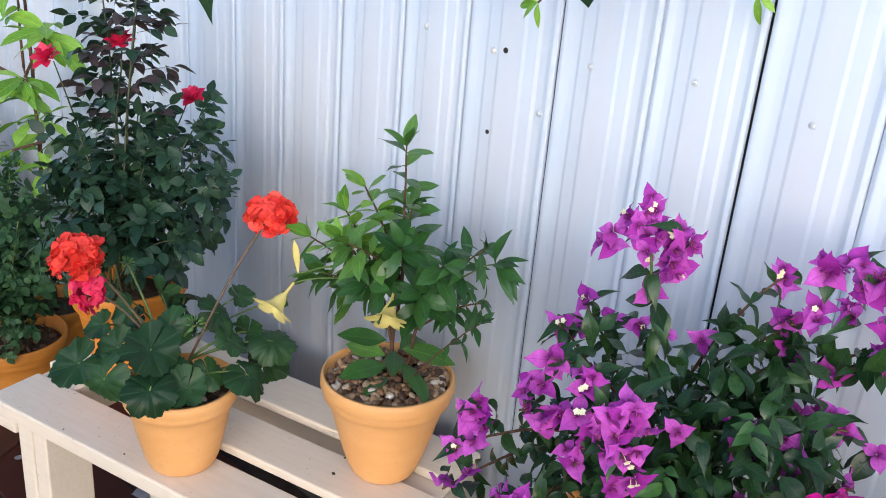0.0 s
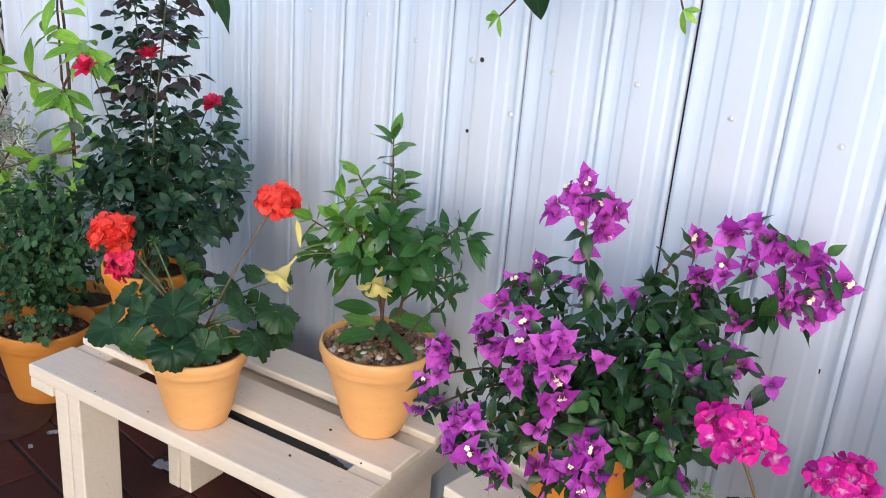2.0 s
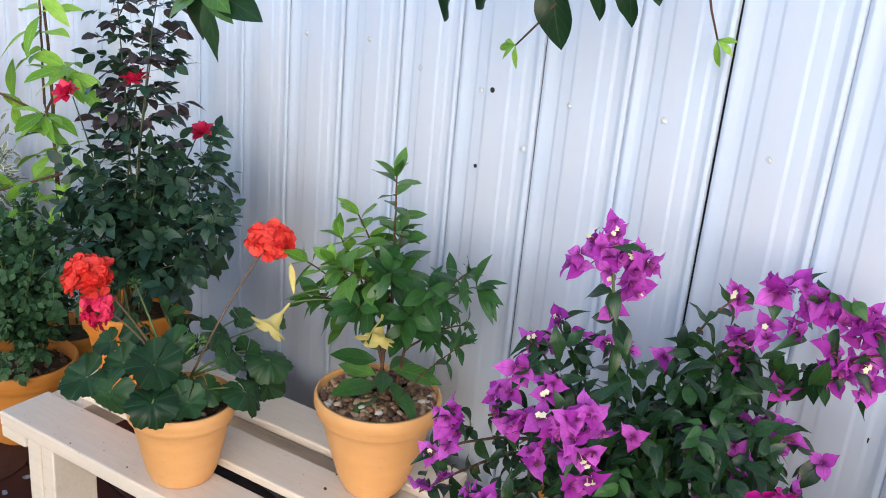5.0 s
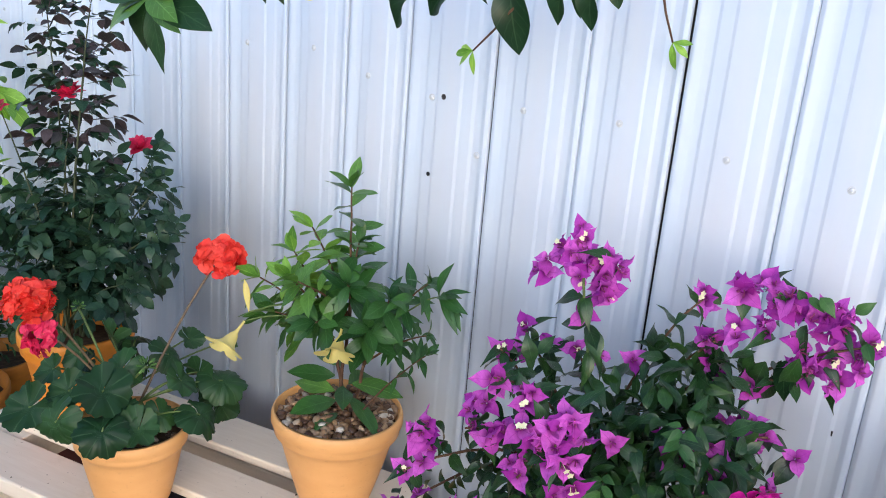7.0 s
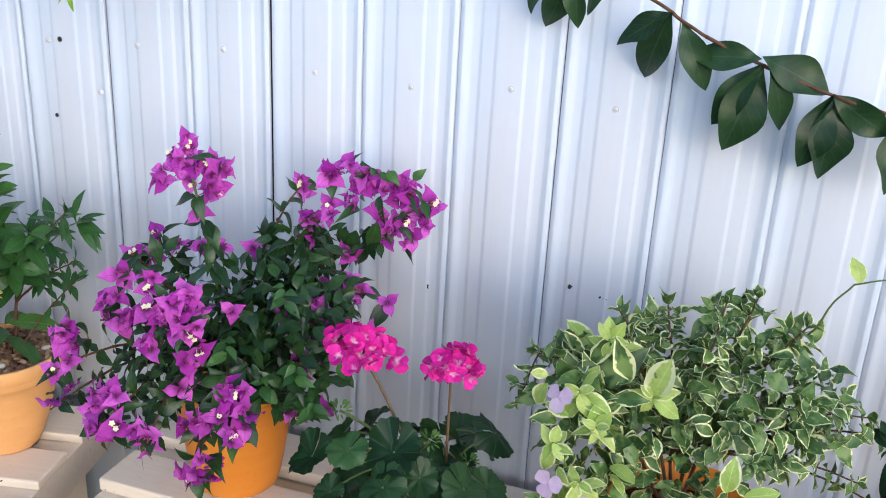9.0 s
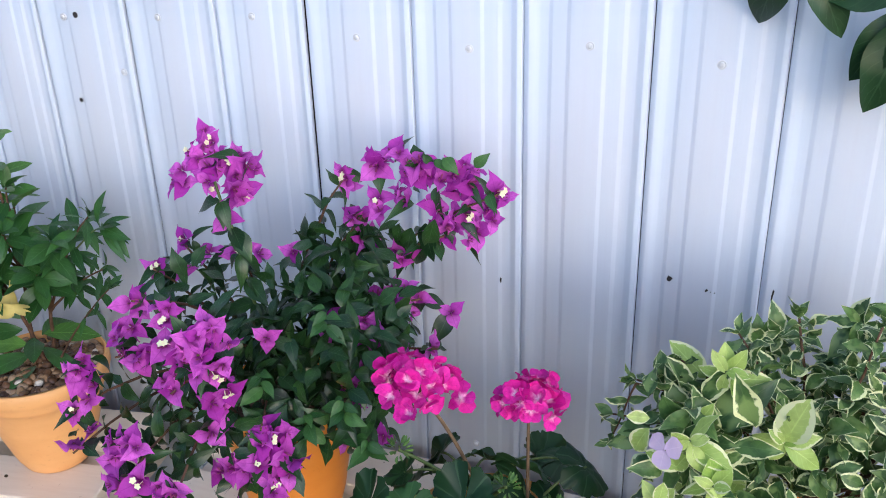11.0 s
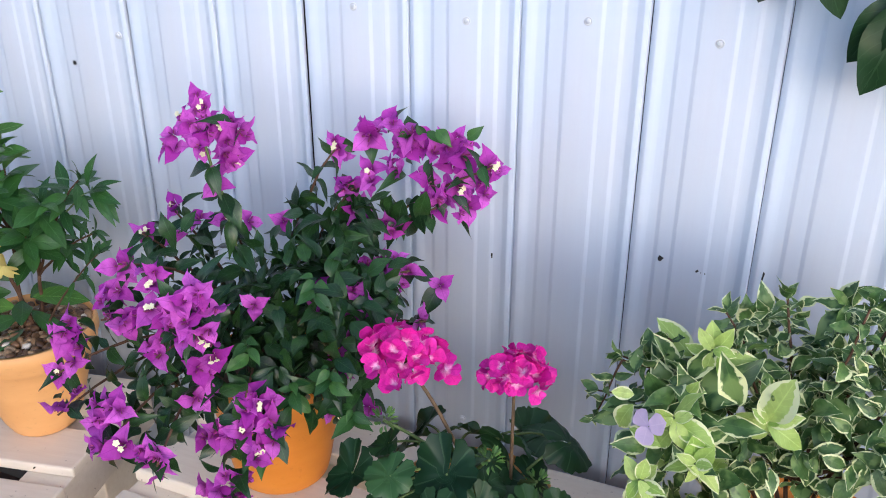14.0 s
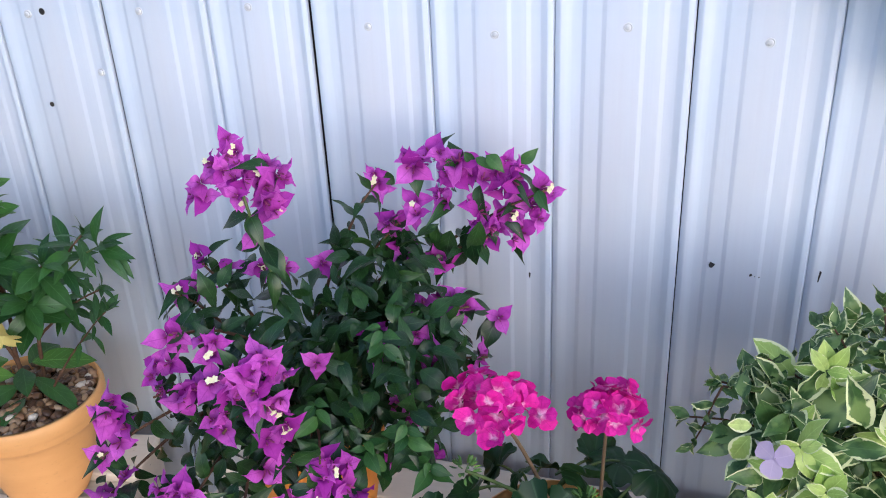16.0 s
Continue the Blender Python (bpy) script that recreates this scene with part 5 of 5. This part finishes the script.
for p, n, size in (((-1.74, 1.2, 0.96), 11, 0.120), ((-1.76, 1.2, 0.945), 6, 0.105), ((-1.88, 1.2, 0.83), 9, 0.115), ((-1.90, 1.2, 0.79), 6, 0.110), ((-1.826, 1.2, 0.745), 7, 0.115), ((-1.868, 1.2, 1.13), 3, 0.125),
                   ((-1.868, 1.2, 1.085), 3, 0.120), ((-1.875, 1.2, 1.035), 3, 0.125), ((-1.872, 1.2, 0.985), 5, 0.120), ((-1.84, 1.2, 0.67), 4, 0.10), ((-1.90, 1.23, 0.60), 5, 0.10)):
    lime_whorl(p, n, size)
for a, b, nodes, whorl in (((-1.874, 1.2, 0.83), (-2.44, 1.16, 0.845), 5, 7), ((-1.80, 1.2, 0.70), (-2.29, 1.15, 0.52), 4, 8), ((-1.95, 1.24, 0.50), (-2.10, 1.15, 0.50), 1, 6), ((-1.96, 1.25, 0.42), (-2.27, 1.13, 0.37), 1, 5)):
    pts = S.stem(a, b, 0.004, 0.002, BARK, 0.1)
    S.along(pts, LIMEL, nodes, 0.105, 0.25, 2, 0.8, False)
    lime_whorl(b, whorl, 0.115, (-0.3, 0.7), -0.2)
S.done()

# ---- grey variegated plant
N = Plant("potted_grey_shrub", (-2.40, 1.12, 0.0), "grey-white variegated straggly shrub in an ochre pot")
pot_body(N.root, 0.135, 0.09, 0.215, OCHRE)
pebbles(N.root, 0.11, 0.183, 50, (0.005, 0.010))
for end, nodes in (((-2.62, 1.06, 0.52), 10), ((-2.75, 1.10, 0.46), 8), ((-2.28, 1.20, 0.72), 14), ((-2.20, 1.22, 0.66), 12), ((-2.34, 1.18, 0.62), 12), ((-2.45, 1.1, 0.42), 8), ((-2.22, 1.18, 0.52), 10)):
    pts = N.stem((-2.40 + rnd(-0.03, 0.03), 1.12 + rnd(-0.03, 0.03), 0.17), end, 0.006, 0.002, BARK, 0.3)
    N.along(pts, GREYL, nodes, 0.055, 0.35, 3, 0.9)
N.blob(GREYL, (-2.42, 1.24, 0.52), (0.15, 0.09, 0.21), 300, 0.034)
N.blob(ROSEG, (-2.30, 1.08, 0.28), (0.12, 0.1, 0.07), 40, 0.07)
N.done()

# ---- bush in the pot on the stand
T = Plant("potted_bush", (-3.20, 1.20, 0.5), "dark green bush in a large ochre pot on a stand")
pot_body(T.root, 0.155, 0.105, 0.30, OCHRE)
T.blob(ROSEL, (-3.20, 1.20, 1.03), (0.21, 0.19, 0.17), 170, 0.10)
for k in range(6):
    T.stem((-3.2, 1.2, 0.75), (-3.2 + rnd(-0.15, 0.15), 1.2 + rnd(-0.15, 0.15), 1.05), 0.005, 0.002, BARK, 0.2)
T.done()


# ---------------------------------------------------------------- vines that hang over the wall's top
def over_top(v, x, end, r=0.004):
    """The stem that comes over the wall and down to where the leaves begin."""
    a = Vector((x, 1.43, WALL_TOP + 0.03))
    return v.stem(a, end, r, r * 0.6, BARK, 0.25, n=10)


K = Plant("hanging_allamanda", (-0.95, 1.40, WALL_TOP), "climbing allamanda with glossy leaves and yellow flowers over the wall", "climbing plant")
over_top(K, -0.95, (-0.750, 0.952, 1.238))
hub = Vector((-0.750, 0.95, 1.238))
for dx, dz, mesh in ((0.019, -0.095, ALLAL), (-0.066, -0.090, ALLAL), (0.115, -0.020, ALLAL), (-0.080, -0.042, MANDE), (-0.115, -0.018, ALLAL), (0.075, -0.012, MANDE), (-0.11, 0.012, ALLAL), (0.095, 0.04, ALLAL), (-0.09, 0.035, ALLAL),
                     (0.03, 0.07, ALLAL), (0.06, -0.035, MANDE), (-0.03, 0.06, MANDE)):
    K.pinned(mesh, hub, hub + Vector((dx, rnd(-0.03, 0.02), dz)), (0.35, -0.75, 0.6))
for a, b in (((-0.56, 0.96, 1.305), (-0.63, 0.95, 1.272)), ((-0.55, 0.96, 1.31), (-0.505, 0.95, 1.262)), ((-0.56, 0.96, 1.31), (-0.535, 0.95, 1.255))):
    K.pinned(ALLAL, a, b, (0.35, -0.75, 0.6))
K.stem(hub, (-0.56, 0.96, 1.31), 0.0025, 0.002, GREENSTEM, 0.3)
pts = K.stem((-0.95, 1.43, WALL_TOP + 0.03), (-1.13, 0.95, 1.30), 0.003, 0.002, BARK, 0.25)
for j in range(5):
    K.leaf(LIMEL, pts[-1], rdir(-0.8, 0.1), (0, 0, 1), 0.075)
for p in ((-1.14, 0.93, 1.235), (-0.508, 0.96, 1.262)):
    K.flower(TRUMPETB, Vector(p) + Vector((0, 0, 0.075)), (0.1, -0.3, -1), 0.075)
    K.stem((-0.85, 1.0, 1.40), Vector(p) + Vector((0, 0, 0.075)), 0.0025, 0.002, GREENSTEM, 0.3)
K.done()

K = Plant("hanging_vine", (-0.40, 1.40, WALL_TOP), "dark glossy vine leaves hanging over the steel wall", "climbing plant")
over_top(K, -0.40, (-0.36, 1.22, 1.33))
for a, b, y in (((-0.508, 1.305), (-0.570, 1.224), 1.20), ((-0.431, 1.309), (-0.507, 1.247), 1.20), ((-0.424, 1.299), (-0.423, 1.265), 1.21), ((-0.369, 1.313), (-0.353, 1.207), 1.195), ((-0.292, 1.314), (-0.312, 1.251), 1.21),
                ((-0.251, 1.317), (-0.259, 1.248), 1.20), ((-0.231, 1.318), (-0.221, 1.275), 1.21), ((-0.285, 1.325), (-0.281, 1.259), 1.22), ((-0.380, 1.312), (-0.333, 1.295), 1.21), ((-0.30, 1.34), (-0.24, 1.285), 1.22)):
    K.pinned(VINEL, (a[0], y + 0.01, a[1]), (b[0], y, b[1]))
for a, b in (((-0.36, 1.22, 1.33), (-0.52, 1.21, 1.32)), ((-0.36, 1.22, 1.33), (-0.24, 1.21, 1.345)), ((-0.30, 1.22, 1.335), (-0.409, 1.198, 1.202))):
    pts = K.stem(a, b, 0.0025, 0.0012, BARK, 0.1)
for d in ((-0.2, -0.2, -1), (-1, 0, 0.2), (-0.6, -0.3, -0.5), (0.2, -0.3, -0.8), (-0.9, -0.1, -0.2)):
    K.leaf(LIMEL, pts[-1], d, (0, -1, 0.4), 0.032)
pts = K.stem((-0.262, 1.36, 1.40), (-0.212, 1.365, 1.232), 0.0024, 0.0014, BARK, -0.1, sag=0.01)
for d in ((1, 0, 0.15), (0.2, -0.2, -1), (0.6, -0.1, -0.3)):
    K.leaf(LIMEL, pts[-1], d, (0, -1, 0.4), 0.032)
K.done()

K = Plant("hanging_vine", (0.45, 1.40, WALL_TOP), "dark vine with paired leaves trailing down the steel wall", "climbing plant")
over_top(K, 0.26, (0.338, 1.335, 1.262))
nodes = [(0.338, 1.335, 1.262), (0.406, 1.335, 1.224), (0.452, 1.335, 1.197), (0.525, 1.335, 1.168), (0.613, 1.335, 1.139), (0.681, 1.335, 1.122), (0.796, 1.335, 1.09)]
for a, b in zip(nodes, nodes[1:]):
    K.stem(a, b, 0.0027, 0.0023, BARK, 0.05, n=5)
for a, b in (((0.406, 1.224), (0.340, 1.184)), ((0.406, 1.224), (0.370, 1.133)), ((0.422, 1.211), (0.459, 1.133)), ((0.523, 1.176), (0.435, 1.176)), ((0.523, 1.178), (0.610, 1.145)), ((0.525, 1.168), (0.468, 1.095)),
             ((0.525, 1.168), (0.496, 1.059)), ((0.535, 1.162), (0.573, 1.105)), ((0.613, 1.139), (0.589, 1.052)), ((0.613, 1.139), (0.623, 1.033)), ((0.615, 1.139), (0.681, 1.095)), ((0.69, 1.12), (0.70, 1.03)),
             ((0.70, 1.12), (0.77, 1.10)), ((0.239, 1.285), (0.217, 1.212)), ((0.271, 1.281), (0.26, 1.188)), ((0.283, 1.269), (0.279, 1.2)), ((0.306, 1.277), (0.307, 1.213))):
    K.pinned(VINEL, (a[0], 1.335, a[1]), (b[0], 1.322 + rnd(-0.01, 0.01), b[1]))
K.stem((0.338, 1.335, 1.262), (0.26, 1.335, 1.238), 0.002, 0.0016, BARK, 0.1)
K.done()


# ---------------------------------------------------------------- lattice and what stands behind it
lat = tagged(mesh_object("lattice_fence", to_mesh("lattice_fence", boxed(-5.6, -2.95, 1.98, 2.02, 0, 0.05)), LATTICE), "weathered pale diagonal lattice fence", "fence")
slat_me = to_mesh("slat", boxed(-0.019, 0.019, -0.004, 0.004, -1.25, 1.25))
for k in range(22):
    for s in (-1, 1):
        mesh_object("slat", slat_me, LATTICE, lat, "", pose(-6.2 + 0.165 * k, 2.0 + 0.005 * s, 0.9, 0, 36 * s, 0))
# made-up dark sheet: the gloom behind the lattice is put into its colour
tagged(mesh_object("wall_far", to_mesh("wall_far", boxed(-7.5, -2.6, 2.6, 2.7, 0, 2.3)), DARK), "dark backdrop added for the gloom behind the lattice", "wall", kind="structure")
Q = Plant("bougainvillea", (-3.9, 2.15, 0.0), "magenta bougainvillea growing through a lattice fence", "shrub")
for end in ((-3.70, 1.72, 0.92), (-3.60, 1.72, 0.80), (-3.9, 1.9, 1.1)):
    pts = Q.stem((-3.9, 2.15, 0.0), end, 0.01, 0.003, BARK, 0.1)
    Q.along(pts, BOUGL, 9, 0.07, 0.5, 2, 0.85)
for p in ((-3.74, 1.70, 0.93), (-3.66, 1.70, 0.90), (-3.60, 1.70, 0.79), (-3.62, 1.70, 0.75), (-3.82, 1.72, 0.80), (-3.70, 1.7, 0.88)):
    Q.flower(random.choice(MFLOWER), p, EYE_SIDE + 0.4 * rdir(), 0.05)
Q.done()


# ---------------------------------------------------------------- paving
floor = tagged(mesh_object("floor", to_mesh("floor", boxed(-6.0, 2.7, -1.25, 3.4, -0.011, -0.0045)), GROUND), "dark red clay tile paving", "floor", kind="structure")
TL = 0.352


def tile_mesh(w, d):
    bm = boxed(-w / 2 + 0.004, w / 2 - 0.004, -d / 2 + 0.004, d / 2 - 0.004, -0.004, 0.0, bevel=0.0)
    top = [e for e in bm.edges if all(v.co.z > -0.001 for v in e.verts)]
    bmesh.ops.bevel(bm, geom=top, offset=0.0025, segments=1, affect="EDGES")
    me = to_mesh("tile", bm)
    me.materials.append(TILE)
    return me


SQUARE, STRIP = tile_mesh(TL, TL), tile_mesh(TL, 0.1145)
tiles = []
for j in range(4):
    for i in range(11):
        tiles.append((STRIP, pose(-3.64 + TL * i + (0.176 if j % 2 else 0), 0.963 + 0.1145 * j, rnd(-0.001, 0.001), rnd(-0.2, 0.2), rnd(-0.2, 0.2))))
for j in range(6):
    for i in range(15):
        tiles.append((SQUARE, pose(-3.76 + TL * i, 0.905 - TL / 2 - TL * j, rnd(-0.001, 0.001), rnd(-0.15, 0.15), rnd(-0.15, 0.15))))
strew("tile", floor, tiles, 280)


# ---------------------------------------------------------------- litter on the paving
SCRAP = plain("crumpled_white_film", [(0.3, (0.14, 0.13, 0.14)), (0.62, (0.34, 0.33, 0.35)), (0.8, (0.66, 0.66, 0.68))], 70, 0.30, 0.5, 0.4)


def scrap(x, y, size, turn):
    """A crumpled bit of thin film."""
    bm = bmesh.new()
    bmesh.ops.create_grid(bm, x_segments=9, y_segments=7, size=0.5)
    for v in bm.verts:
        q = Vector((v.co.x, v.co.y, 0)) * 5 + Vector((x * 31, y * 17, 0))
        v.co.x += 0.16 * noise.noise(q)
        v.co.y = v.co.y * 0.55 + 0.14 * noise.noise(q + Vector((9, 0, 0)))
        v.co.z = 0.12 + 0.20 * abs(noise.noise(q * 1.3 + Vector((0, 7, 0))))
    low = min(v.co.z for v in bm.verts)
    for v in bm.verts:
        v.co.z -= low
    ob = mesh_object("plastic_scrap", to_mesh("plastic_scrap", bm), SCRAP, None, "", pose(x, y, 0.0015, 0, 0, turn) @ Matrix.Scale(size, 4), True)
    tagged(ob, "crumpled white plastic scrap on the red paving", "litter", "scraps on the paving")


for place in ((-1.305, 1.14, 0.055, 20), (-1.617, 1.0, 0.030, 70), (-1.589, 0.93, 0.018, -20)):
    scrap(*place)

# ---------------------------------------------------------------- marks left by pots, on the paving and on the bench
DAMP = plain("damp_pot_mark", [(0.3, (0.030, 0.013, 0.010)), (0.7, (0.060, 0.024, 0.018))], 18, 0.5, 0.25, 0.2)
LIMESCALE = plain("white_lime_deposit", [(0.35, (0.10, 0.07, 0.06)), (0.6, (0.48, 0.44, 0.42))], 60, 0.8, 0.2, 0.3)
CRUMB = plain("dark_soil_crumb", [(0.3, (0.03, 0.022, 0.014)), (0.7, (0.10, 0.085, 0.045))], 200, 0.9, 0.2, 0.3)
mark = bmesh.new()
mark.faces.new([mark.verts.new(((0.128 + rnd(-0.002, 0.002)) * math.cos(0.1309 * k), (0.128 + rnd(-0.002, 0.002)) * math.sin(0.1309 * k), 0.0026)) for k in range(48)])
mesh_object("pot_mark", to_mesh("pot_mark", mark), DAMP, floor, "round damp mark left by a pot", pose(-1.772, 0.930, 0))
rim = [Vector((0.129 * math.cos(a), 0.129 * math.sin(a), 0.0027)) for a in (radians(246 + 5 * k) for k in range(14))]
arc = tube(rim, 0.0030, 0.0008, 6)
for v in arc.verts:
    v.co.z = 0.0027 + 0.25 * (v.co.z - 0.0027)
mesh_object("lime_ring", to_mesh("lime_ring", arc), LIMESCALE, floor, "thin white arc of lime round a pot mark", pose(-1.772, 0.930, 0))
crumb_me = PEBBLES[0].copy()
crumb_me.materials.clear()
crumb_me.materials.append(CRUMB)
for x, y, top, size in ((-0.646, 1.021, 0.416, 0.0045), (-0.672, 1.160, 0.428, 0.0030), (-0.535, 1.090, 0.428, 0.0032), (-0.652, 1.118, 0.428, 0.0050), (-0.59, 1.055, 0.428, 0.0025), (-0.93, 0.905, 0.416, 0.0028), (-1.06, 0.865, 0.416, 0.0025)):
    dx, dy, c, q = x - BENCH_A[0], y - BENCH_A[1], math.cos(radians(A_ANG)), math.sin(radians(A_ANG))
    mesh_object("soil_crumb", crumb_me, None, front_bench, "dark crumb of soil", pose(c * dx + q * dy, c * dy - q * dx, top + 0.0004, 0, 0, rnd(0, 360)) @ Matrix.Diagonal((size, 0.6 * size, 0.25 * size, 1)))
